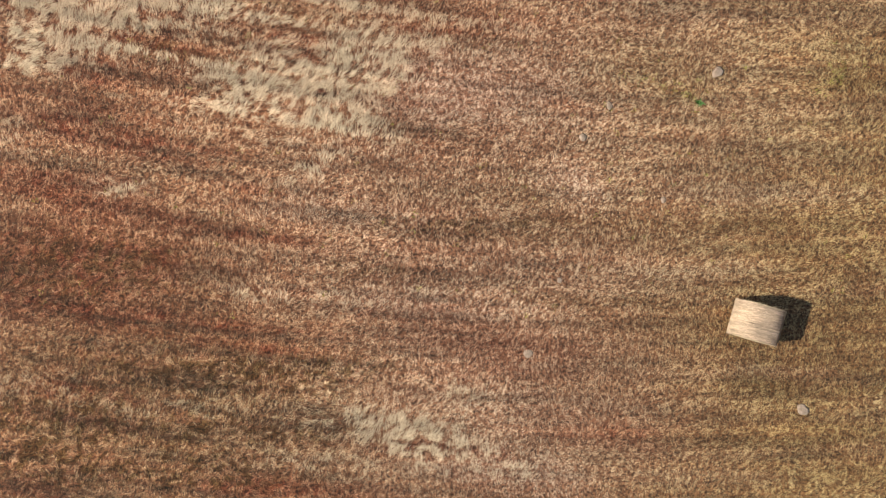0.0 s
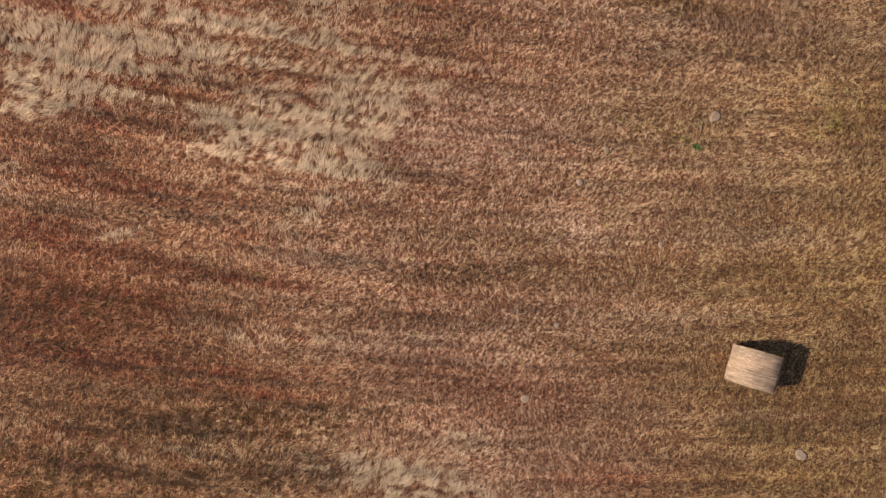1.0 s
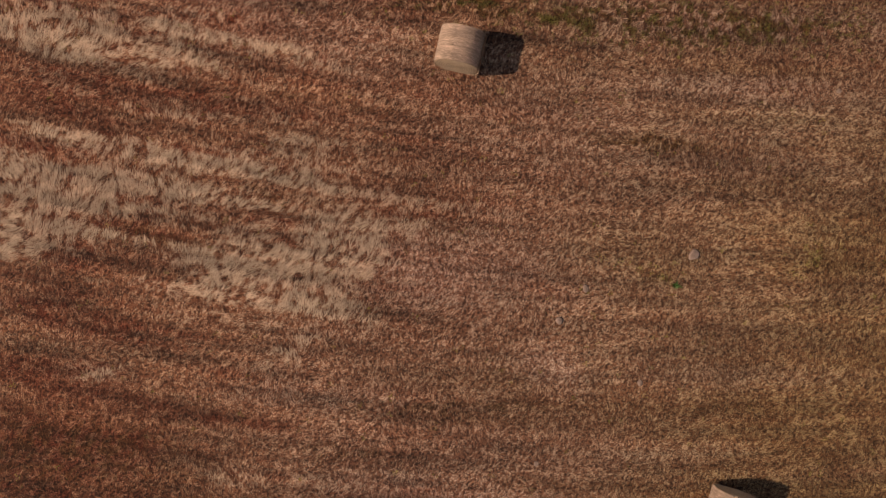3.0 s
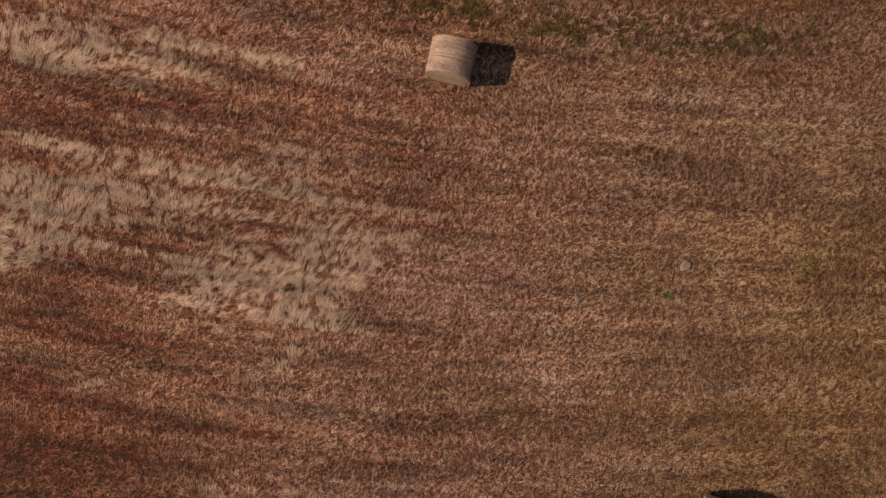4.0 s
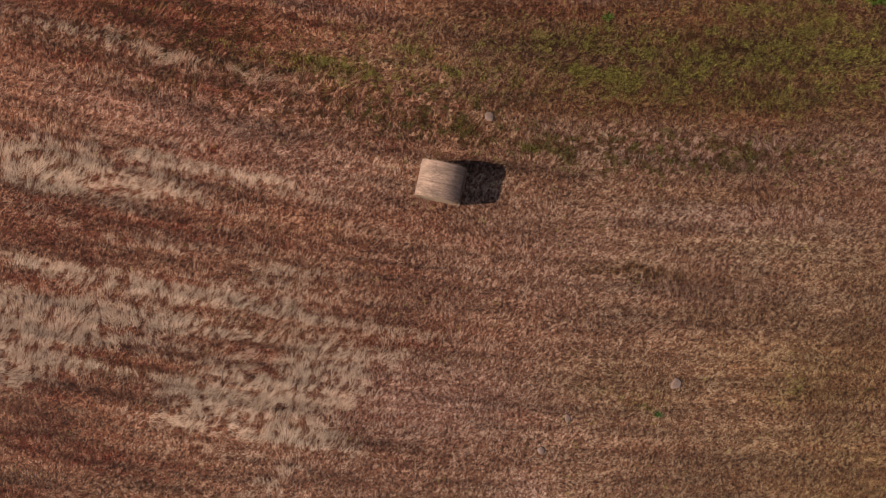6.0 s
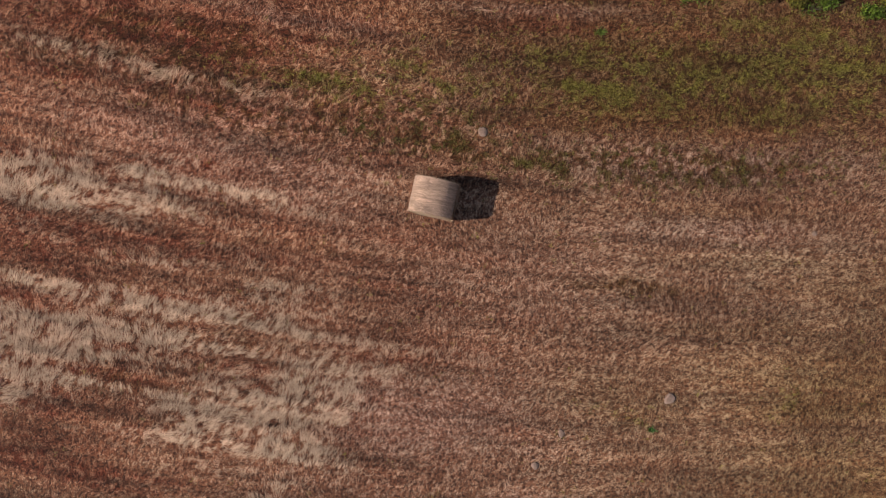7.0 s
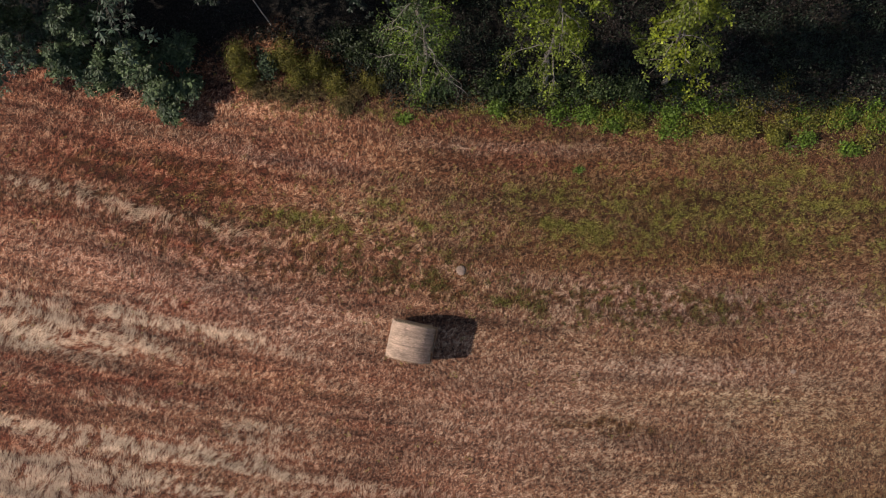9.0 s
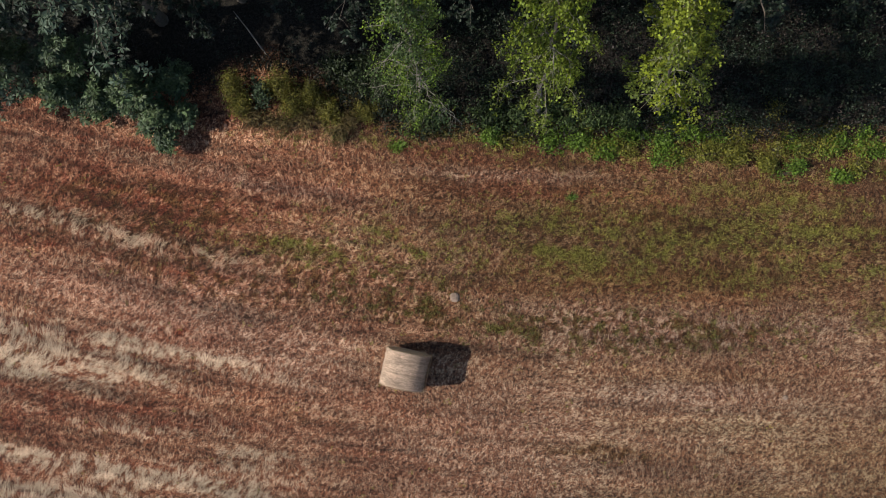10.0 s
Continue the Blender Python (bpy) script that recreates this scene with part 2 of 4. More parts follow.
band("green", 16.69, 13.33, 1.05, 0.42, 0, 0.5)
band("green", 8.45, 15.00, 2.28, 0.25, -4, 0.45)
band("dark", 1.11, 14.25, 2.46, 0.53, -7, 0.9)
band("red", 0.2, 14.0, 2.8, 0.8, -7, 0.2)
band("dark", 2.00, 13.39, 1.58, 0.21, -5, 0.7)
band("dark", -2.80, 15.08, 1.05, 0.53, -10, 0.45)
band("dark", 9.49, 12.85, 4.39, 0.60, -2, 0.8)
band("dark", 6.27, 13.15, 1.40, 0.35, 0, 0.4)
band("green", 4.49, 13.07, 0.98, 0.12, -5, 0.8)
band("dark", 4.84, 12.98, 0.88, 0.14, -4, 0.5)
band("grey", 10.03, 12.94, 4.39, 0.60, -2, 0.5)
band("olive", 7.65, 9.15, 1.75, 0.16, -3, 0.4)
band("dark", 7.65, 9.15, 1.75, 0.16, -3, 0.7)
band("light", 2.00, 14.74, 0.35, 0.21, 0, 0.6)
band("olive", 6.64, 14.12, 2.81, 0.28, -4, 0.5)
band("rust", 11.08, 11.60, 5.96, 0.53, -1, 0.2)
band("grey", -3.83, 12.77, 4.56, 1.05, -10, 0.5)
band("green", 2.01, 15.43, 4.74, 0.56, -5, 0.6)
band("red", -5.42, 16.85, 1.58, 0.53, -8, 0.6)
band("red", -9.03, 18.51, 4.56, 1.05, -8, 0.6)
band("red", -2.62, 17.58, 2.28, 0.70, -8, 0.5)
band("red", -10.07, 16.02, 1.58, 0.25, -8, 0.5)
band("red", -7.84, 15.91, 5.96, 1.05, -8, 0.5)
band("dark", -2.35, 14.67, 4.91, 0.96, -6, 0.7)
band("dark", -6.96, 16.27, 5.26, 0.70, -8, 0.6)
band("dark", 10.83, 15.94, 6.67, 1.05, -2, 0.6)
band("rust", 10.82, 15.04, 6.67, 0.88, -2, 0.4)
band("light", 0.48, 9.35, 5.79, 1.93, -5, 0.3)
band("light", 3.67, 11.65, 5.26, 1.05, -3, 0.2)
band("light", -2.84, -5.45, 4.56, 1.58, -5, 0.5)
band("grey", 2.41, -4.42, 4.56, 2.11, -6, 0.45)
band("light", -1.97, -1.26, 5.26, 1.58, -5, 0.25)
band("green", 6.66, 15.55, 7.37, 0.88, -3, 0.3)
band("green", 12.96, 15.69, 5.26, 1.23, -3, 0.35)
band("green", 3.08, 15.93, 5.26, 0.46, -4, 0.3)
band("green", 12.12, 18.85, 5.79, 0.81, -3, 0.7)
band("dark", 10.32, 19.13, 7.37, 0.88, -3, 0.5)
band("dark", 3.11, 19.17, 3.51, 0.35, 0, 0.5)
band("green", 4.19, 19.16, 2.46, 0.25, 0, 0.5)
band("rust", 10.29, 17.69, 7.37, 1.05, -3, 0.45)
band("rust", 11.13, 14.27, 6.67, 0.63, -2, 0.45)
band("olive", 10.28, 16.97, 7.37, 1.93, -3, 0.5)
band("rust", 3.46, 17.73, 4.56, 0.70, -3, 0.4)
band("green", -1.20, 19.01, 2.11, 0.39, -6, 0.35)
band("green", 15.36, 18.02, 1.75, 0.35, -4, 0.5)
band("green", 4.88, 16.73, 1.05, 0.18, -2, 0.4)

PAINT = {
    "straw": (0.395, 0.255, 0.167), "light": (0.485, 0.345, 0.232), "pale": (0.52, 0.395, 0.277), "grey": (0.50, 0.355, 0.275),
    "red": (0.235, 0.097, 0.056), "rust": (0.25, 0.126, 0.048), "dark": (0.125, 0.068, 0.023), "olive": (0.225, 0.154, 0.064), "green": (0.135, 0.115, 0.026),
    # the wood floor is near black: its shade is put into this colour
    "straw_east": (0.305, 0.214, 0.108), "straw_north": (0.287, 0.19, 0.124), "shaded_litter": (0.012, 0.010, 0.007),
}


def across_swath(x, y):
    """A coordinate that is constant along the bent rows of the mown field."""
    return y + (0.11 + 0.005 * np.clip(y - 8, -10, 10)) * x - 0.0036 * x * x


def wood_edge(x):
    """Where the field ends and the wood begins."""
    k = np.clip((x + 4.0) / 6.5, 0, 1)
    return 20.5 - 1.3 * k * k * (3 - 2 * k) - 0.03 * np.maximum(x - 3, 0) + 0.14 * np.sin(x * 1.9 + 1.0) + 0.12 * np.sin(x * 4.3) + 0.9 * np.exp(-(((x + 2.2) / 2.0) ** 2))


def field(x, y):
    """The share of each kind of cover at each place."""
    wx = x + 0.9 * (fbm(x * 0.9, y * 1.4, 3) - 0.5) + 0.3 * (fbm(x * 3.1, y * 4, 4) - 0.5)
    wy = y + 0.55 * (fbm(x * 0.8, y * 1.3, 5) - 0.5) + 0.3 * (fbm(x * 3.3, y * 4, 6) - 0.5)
    rest = {}
    for kind, bx, by, bl, bw, ba, amount in BANDS:
        dx, dy = wx - bx, wy - by
        d2 = ((dx * math.cos(ba) + dy * math.sin(ba)) / (bl * 1.15)) ** 2 + ((dy * math.cos(ba) - dx * math.sin(ba)) / (bw * 1.2)) ** 2
        near = np.exp(-np.minimum(d2, 40) ** 1.6)
        rest[kind] = rest.get(kind, 1.0) * (1 - amount * near)
    cover = {k: 1 - v for k, v in rest.items()}
    v = across_swath(x, y)
    cover["green"] = cover["green"] * np.clip((0.6 * fbm(v * 2.4, x * 0.3, 16) + 0.4 * fbm(x * 2.5, y * 3, 17) - 0.37) * 5.5, 0.05, 1) * np.clip((fbm(x * 1.1, y * 1.9, 20) - 0.33) * 4.5, 0.12, 1)
    left = np.clip((3.0 - x) / 9.0, 0, 1)
    stripe = fbm(v * 2.1, x * 0.19, 11)
    cover["pale"] = np.clip(cover["pale"] + left * np.clip((y - 2.5) / 3.0, 0.1, 1) * np.clip(13.8 - y, 0.2, 1) * np.clip((stripe - 0.47) * 4.5, 0, 0.85), 0, 1)
    clot = fbm(x * 2.0 + 0.6 * v, v * 5.4, 14, 3)
    held = np.maximum(np.clip((clot - 0.36) * 6, 0.0, 1), np.clip((cover["pale"] - 0.6) * 4, 0, 1) * np.clip((clot - 0.22) * 6, 0, 1))
    cover["pale"] = cover["pale"] * (1 - 0.75 * np.clip(cover["red"] * 1.4 - 0.3, 0, 1))
    gaps = 0.8 * cover["pale"] * (1 - held)
    cover["pale"] = cover["pale"] * held
    cover["red"] = 1 - (1 - cover["red"]) * (1 - gaps)
    spots = 0.65 * value_noise(x * 6.2, y * 7.0, 15) + 0.35 * value_noise(x * 13, y * 14, 18)
    cover["dark"] = np.clip(cover["dark"] * 1.6, 0, 1) * np.clip((0.555 - spots) * 7, 0.0, 1)
    cover["red"] = np.clip(cover["red"] + (0.2 + 0.8 * left) * np.clip((0.44 - stripe) * 3.6, 0, 0.7) + (0.25 + 0.5 * left) * np.clip((0.40 - fbm(v * 5.5, x * 0.2, 19, 2)) * 3.5, 0, 0.6), 0, 1)
    cover["olive"] = np.clip(cover["olive"] + (1 - left) * np.clip((fbm(v * 1.3, x * 0.1, 12) - 0.5) * 1.6, 0, 0.5), 0, 1)
    cover["light"] = np.clip(cover["light"] + (1 - 0.5 * left) * np.clip((fbm(v * 1.1, x * 0.12, 13) - 0.52) * 1.5, 0, 0.25), 0, 1)
    cover["shaded_litter"] = np.clip((y - wood_edge(x)) / 0.8, 0, 1)
    return cover


def field_tint(x, y, cover, pale=1.0):
    """The colour of the dry cover at each place; pale: how far lodged straw shows in it."""
    east = np.clip((x - 2) / 9, 0, 1)[:, None]
    north = np.clip((y - 6) / 5, 0, 1)[:, None]
    c = np.array(PAINT["straw_east"]) * (1 - north) + np.array(PAINT["straw_north"]) * north
    c = np.array(PAINT["straw"]) * (1 - east) + c * east
    c = c * (1 + np.clip((1.5 - x) / 7, 0, 1)[:, None] * np.array([-0.03, -0.075, -0.11]))
    c = c * (1 + np.clip((y - 12.5) / 3, 0, 1) * (0.3 - 0.55 * np.clip((x + 2) / 8, 0, 1)))[:, None]
    patchy = np.clip(0.62 + 2.4 * (0.6 * value_noise(x * 4.6, y * 5.4, 26) + 0.4 * value_noise(x * 9, y * 10, 27) - 0.42), 0.6, 1.15)[:, None]
    for kind in ("light", "olive", "rust", "grey", "red", "dark", "green", "pale"):
        k = np.clip(cover[kind], 0, 1)[:, None] * (pale if kind == "pale" else 1)
        if kind == "red":
            k = k * patchy
        c = c * (1 - k) + np.array(PAINT[kind]) * k
    v, west = across_swath(x, y), np.clip((6.0 - x) / 10.0, 0.0, 1)
    tone = 1.0 + 0.45 * (fbm(v * 2.4, x * 0.35, 21) - 0.5) + 0.2 * (fbm(x * 2.2, y * 2.6, 23) - 0.5)
    tone += (0.42 + 0.85 * west) * (fbm(v * 5.0, x * 0.28, 24, 2) - 0.5) + 0.75 * west * (fbm(x * 4.0, v * 7.0, 25, 2) - 0.5)
    tone += (0.62 - 0.32 * west) * (fbm(v * 3.6, x * 0.1, 28, 2) - 0.5)
    tone = np.clip(tone, 0.3, 1.4)
    warm = (fbm(x * 0.7, y * 1.1, 22) - 0.5)[:, None] * np.array([0.05, -0.02, -0.04])
    tone = tone * (1 - 0.14 * np.clip((y - 13.5) / 2, 0, 1) * np.clip(x / 3, 0, 1))
    return np.clip(c * tone[:, None] * (1 + warm * 2) * (np.array([1.0, 1.0, 0.955]) + (west * np.clip((y - 3) / 4, 0, 1))[:, None] * np.array([0.045, -0.01, -0.02])), 0.01, 0.9)


def ground_height(x, y):
    inside = np.exp(-np.maximum(0, np.abs(x - 2) - 30) / 10) * np.exp(-np.maximum(0, np.abs(y - 8) - 25) / 10)
    return inside * (0.07 * (fbm(across_swath(x, y) * 1.5, x * 0.16, 11) - 0.5) + 0.05 * (fbm(x * 1.6, y * 1.8, 31) - 0.5) + 0.03 * (fbm(x * 5, y * 5, 32) - 0.5))


# ---- ground: one sheet, fine where the camera passes, wide beyond ----
far = np.array([3, 8, 18, 40, 90, 200, 500, 1200, 2500.0])
gx = np.concatenate([-16 - far[::-1], np.arange(-16, 20.01, 0.13), 20 + far])
gy = np.concatenate([-11 - far[::-1], np.arange(-11, 28.01, 0.13), 28 + far])
X, Y = [g.ravel() for g in np.meshgrid(gx, gy)]
ground_cover = field(X, Y)
# soil is scaled down so that shade under the stubble sits in its colour
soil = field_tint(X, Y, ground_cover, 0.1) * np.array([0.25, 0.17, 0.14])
# beyond the standing stubble the sheet itself carries the straw's lightness
beyond = np.clip(np.maximum.reduce([-14.2 - X, X - 17.2, -8.8 - Y, Y - 24.0]) / 1.5, 0, 1)[:, None]
soil = soil * (1 + 1.6 * beyond)
# past the wood edge the sheet takes on the painted shade
floor_shade = ground_cover["shaded_litter"][:, None] * np.clip((26 - np.abs(X - 1)) / 6, 0, 1)[:, None]
soil = soil * (1 - floor_shade) + np.array(PAINT["shaded_litter"]) * floor_shade
nx, ny = len(gx), len(gy)
k = (np.arange(ny - 1)[:, None] * nx + np.arange(nx - 1)[None, :]).ravel()
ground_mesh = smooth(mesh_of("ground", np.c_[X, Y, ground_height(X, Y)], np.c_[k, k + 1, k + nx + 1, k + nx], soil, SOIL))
tagged(new("ground", ground_mesh), "mown hay field of brown soil with reddish and pale strips", "field", kind="structure")

rng = np.random.default_rng(5)


def blades(x, y, z, azimuth, lean, length, width, tint, tip_tint=None):
    """One pointed blade for each root: a single triangle."""
    s, c = np.sin(lean), np.cos(lean)
    root = np.c_[x, y, z]
    tip = root + np.c_[np.cos(azimuth) * s, np.sin(azimuth) * s, c] * length[:, None]
    side = np.c_[-np.sin(azimuth), np.cos(azimuth), np.zeros(len(x))] * (width / 2)[:, None]
    verts = np.stack([root - side, root + side, tip], 1).reshape(-1, 3)
    tints = np.stack([tint, tint, tint if tip_tint is None else tip_tint], 1).reshape(-1, 3)
    return verts, np.arange(len(verts)).reshape(-1, 3), tints


def long_blades(x, y, z, azimuth, curl, length, width, height, tint):
    """Long lying stems that rise a little and fall over."""
    t = np.array([0, 0.5, 1.0])
    up = np.array([0.1, 1.0, 0.6])
    wide = np.array([0.7, 1.0, 0.2])
    verts = np.empty((len(x), 3, 2, 3))
    for k in range(3):
        a = azimuth + curl * (t[k] - 0.3)
        cx, cy = x + np.cos(a) * length * t[k], y + np.sin(a) * length * t[k]
        cz = z + height * up[k]
        sx, sy = -np.sin(a) * width * wide[k] / 2, np.cos(a) * width * wide[k] / 2
        verts[:, k, 0] = np.c_[cx - sx, cy - sy, cz]
        verts[:, k, 1] = np.c_[cx + sx, cy + sy, cz]
    base = (np.arange(len(x)) * 6)[:, None, None]
    quads = np.array([[0, 1, 3, 2], [2, 3, 5, 4]])[None] + base
    return verts.reshape(-1, 3), quads.reshape(-1, 4), np.repeat(tint, 6, 0)


# ---- stubble over the whole field ----
def keep_off_bales(x, y):
    free = np.ones(len(x), bool)
    for bx, by, turn in BALES:
        u, v = (x - bx) * math.cos(turn) + (y - by) * math.sin(turn), (y - by) * math.cos(turn) - (x - bx) * math.sin(turn)
        free &= ~((np.abs(u) < 0.3) & (np.abs(v) < 0.58))
    return free


BALES = [(9.87, -2.11, radians(-16)), (1.62, 11.88, radians(-12.5))]


def tussock(x, y, along, across, seed, turn=52):
    """Noise stretched along the way the stems lie: low in the pits between tussocks."""
    wx = x + 0.10 * (value_noise(x * 3.1, y * 3.3, seed + 1) - 0.5)
    wy = y + 0.10 * (value_noise(x * 3.3, y * 3.1, seed + 2) - 0.5)
    bend = radians(turn)
    u, v = wx * math.cos(bend) + wy * math.sin(bend), wy * math.cos(bend) - wx * math.sin(bend)
    return 0.62 * value_noise(u * along, v * across, seed) + 0.38 * value_noise(u * along * 2.1, v * across * 2.0, seed + 3)




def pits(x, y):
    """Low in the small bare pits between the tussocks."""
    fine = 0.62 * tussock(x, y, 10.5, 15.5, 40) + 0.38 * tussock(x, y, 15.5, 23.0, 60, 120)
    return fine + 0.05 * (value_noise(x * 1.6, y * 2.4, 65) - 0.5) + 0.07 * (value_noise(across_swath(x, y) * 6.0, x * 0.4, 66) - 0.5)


N = 2300000
x, y = rng.uniform(-14.6, 17.6, N), rng.uniform(-9.2, 21.6, N)
flow = radians(55) + 2.0 * (value_noise(x * 0.6, y * 0.8, 42) - 0.5) + 1.6 * (value_noise(x * 4, y * 4, 43) - 0.5) + rng.normal(0, 0.3, N)
lean = np.clip(rng.normal(1.22, 0.13, N), 0.7, 1.45)
length = rng.uniform(0.048, 0.088, N)
coarse = 0.68 + 0.32 * np.clip((9.5 - x) / 9, 0, 1) * np.clip((y + 9) / 8, 0.5, 1)
reach = length * np.sin(lean) * 0.85
pit = pits(x, y)
keep = rng.random(N) > 0.97 * coarse * (1 - np.clip((pit - 0.405) / 0.07, 0, 1))
x, y, flow, lean, length, coarse, reach, pit = [q[keep] for q in (x, y, flow, lean, length, coarse, reach, pit)]
tip_pit = pits(x + np.cos(flow) * reach, y + np.sin(flow) * reach)
keep = rng.random(len(x)) > 0.93 * coarse * (1 - np.clip((tip_pit - 0.395) / 0.07, 0, 1))
keep &= keep_off_bales(x, y) & (y < wood_edge(x) + 0.8 * rng.random(len(x)))
x, y, flow, lean, length, coarse, pit, tip_pit = [q[keep] for q in (x, y, flow, lean, length, coarse, pit, tip_pit)]
n = len(x)
cover = field(x, y)
gap = cover["pale"] * (1 - np.clip((tussock(x, y, 4.4, 8.0, 50, 48) - 0.37) / 0.1, 0, 1))
cover["pale"], cover["red"] = cover["pale"] - 0.85 * gap, np.maximum(cover["red"], 0.75 * gap)
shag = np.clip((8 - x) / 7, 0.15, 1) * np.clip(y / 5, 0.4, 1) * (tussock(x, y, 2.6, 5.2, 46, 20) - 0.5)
# blades darken towards the pits: shade between tussocks painted into their tone
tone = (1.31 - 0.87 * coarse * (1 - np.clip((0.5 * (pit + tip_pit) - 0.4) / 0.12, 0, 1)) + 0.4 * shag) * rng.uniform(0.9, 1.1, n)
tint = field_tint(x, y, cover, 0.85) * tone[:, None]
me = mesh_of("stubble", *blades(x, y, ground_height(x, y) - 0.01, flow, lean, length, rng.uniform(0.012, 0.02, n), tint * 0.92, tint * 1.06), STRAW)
tagged(new("stubble", me), "short dry brown stubble covering the mown field", "stubble", kind="stuff")

# ---- lodged straw: long pale stems lying flat, combed like hair ----
N = 900000
x, y = rng.uniform(-14.4, 16.5, N), rng.uniform(-9, 19.5, N)
cover = field(x, y)
want = 1.0 * cover["pale"] + 0.06 * cover["grey"] + 0.04 * cover["light"] * (x < 4)
hollow = tussock(x, y, 4.4, 8.0, 50, 48)
want = want * np.clip((hollow - 0.38) / 0.1, 0.03, 1)
keep = (rng.random(N) < want) & keep_off_bales(x, y)
x, y, hollow, cover = x[keep], y[keep], hollow[keep], {k: v[keep] for k, v in cover.items()}
n = len(x)
flow = radians(60) + 1.9 * (fbm(x * 0.4, y * 0.5, 52, 2) - 0.5) + 1.2 * (value_noise(x * 1.7, y * 1.7, 53) - 0.5) + rng.normal(0, 0.33, n)
bend = 1.5 * (value_noise(x * 1.3, y * 1.3, 54) - 0.5) + rng.normal(0, 0.15, n)
size = rng.uniform(0.10, 0.24, n) * (0.6 + 0.5 * cover["pale"])
lock = np.clip((hollow - 0.36) / 0.22, 0, 1)
stem_tint = (field_tint(x, y, cover) * 0.75 + np.array(PAINT["pale"]) * 0.25) * ((0.76 + 0.3 * lock) * rng.uniform(0.95, 1.05, n))[:, None]
rise = rng.uniform(0.012, 0.03, n) + 0.022 * lock * cover["pale"]
me = mesh_of("lodged_straw", *long_blades(x, y, ground_height(x, y) + 0.02, flow, bend, size, rng.uniform(0.007, 0.012, n), rise, stem_tint), STRAW)
tagged(new("lodged_straw", me), "long pale dry straw lying flat in combed swaths", "straw", kind="stuff")

# ---- green regrowth along the headland ----
N = 170000
x, y = rng.uniform(-14, 17.5, N), rng.uniform(-2, 21, N)
cover = field(x, y)
clot = fbm(x * 3, y * 3, 61, 2)
keep = (rng.random(N) < (cover["green"] * 0.8 + 0.45 * cover["dark"] * ((y > 11) & (x > -1.5)) + 0.003) * np.clip((clot - 0.2) * 2.6, 0, 1) * (1 - cover["shaded_litter"])) & keep_off_bales(x, y)
x, y, gloom = x[keep], y[keep], 1 - 0.5 * np.clip(cover["dark"][keep] * 2, 0, 1) * (y[keep] < 14.8)
per = 8
i = np.repeat(np.arange(len(x)), per)
n = len(i)
shade = (gloom * rng.uniform(0.6, 1.4, len(x)))[i][:, None] * rng.uniform(0.75, 1.25, n)[:, None]
hue = rng.random(len(x))[i][:, None]
tint = (np.array([0.14, 0.145, 0.02]) * hue + np.array([0.21, 0.175, 0.035]) * (1 - hue)) * shade
bx, by = x[i] + rng.normal(0, 0.05, n), y[i] + rng.normal(0, 0.05, n)
me = mesh_of("green_regrowth", *blades(bx, by, ground_height(bx, by), rng.uniform(0, 6.28, n), rng.uniform(0.5, 1.35, n), rng.uniform(0.05, 0.12, n), rng.uniform(0.012, 0.026, n), tint, tint * 1.15), LEAF)
tagged(new("green_regrowth", me), "low green weeds and regrowth between dry stubble", "weeds", kind="stuff")


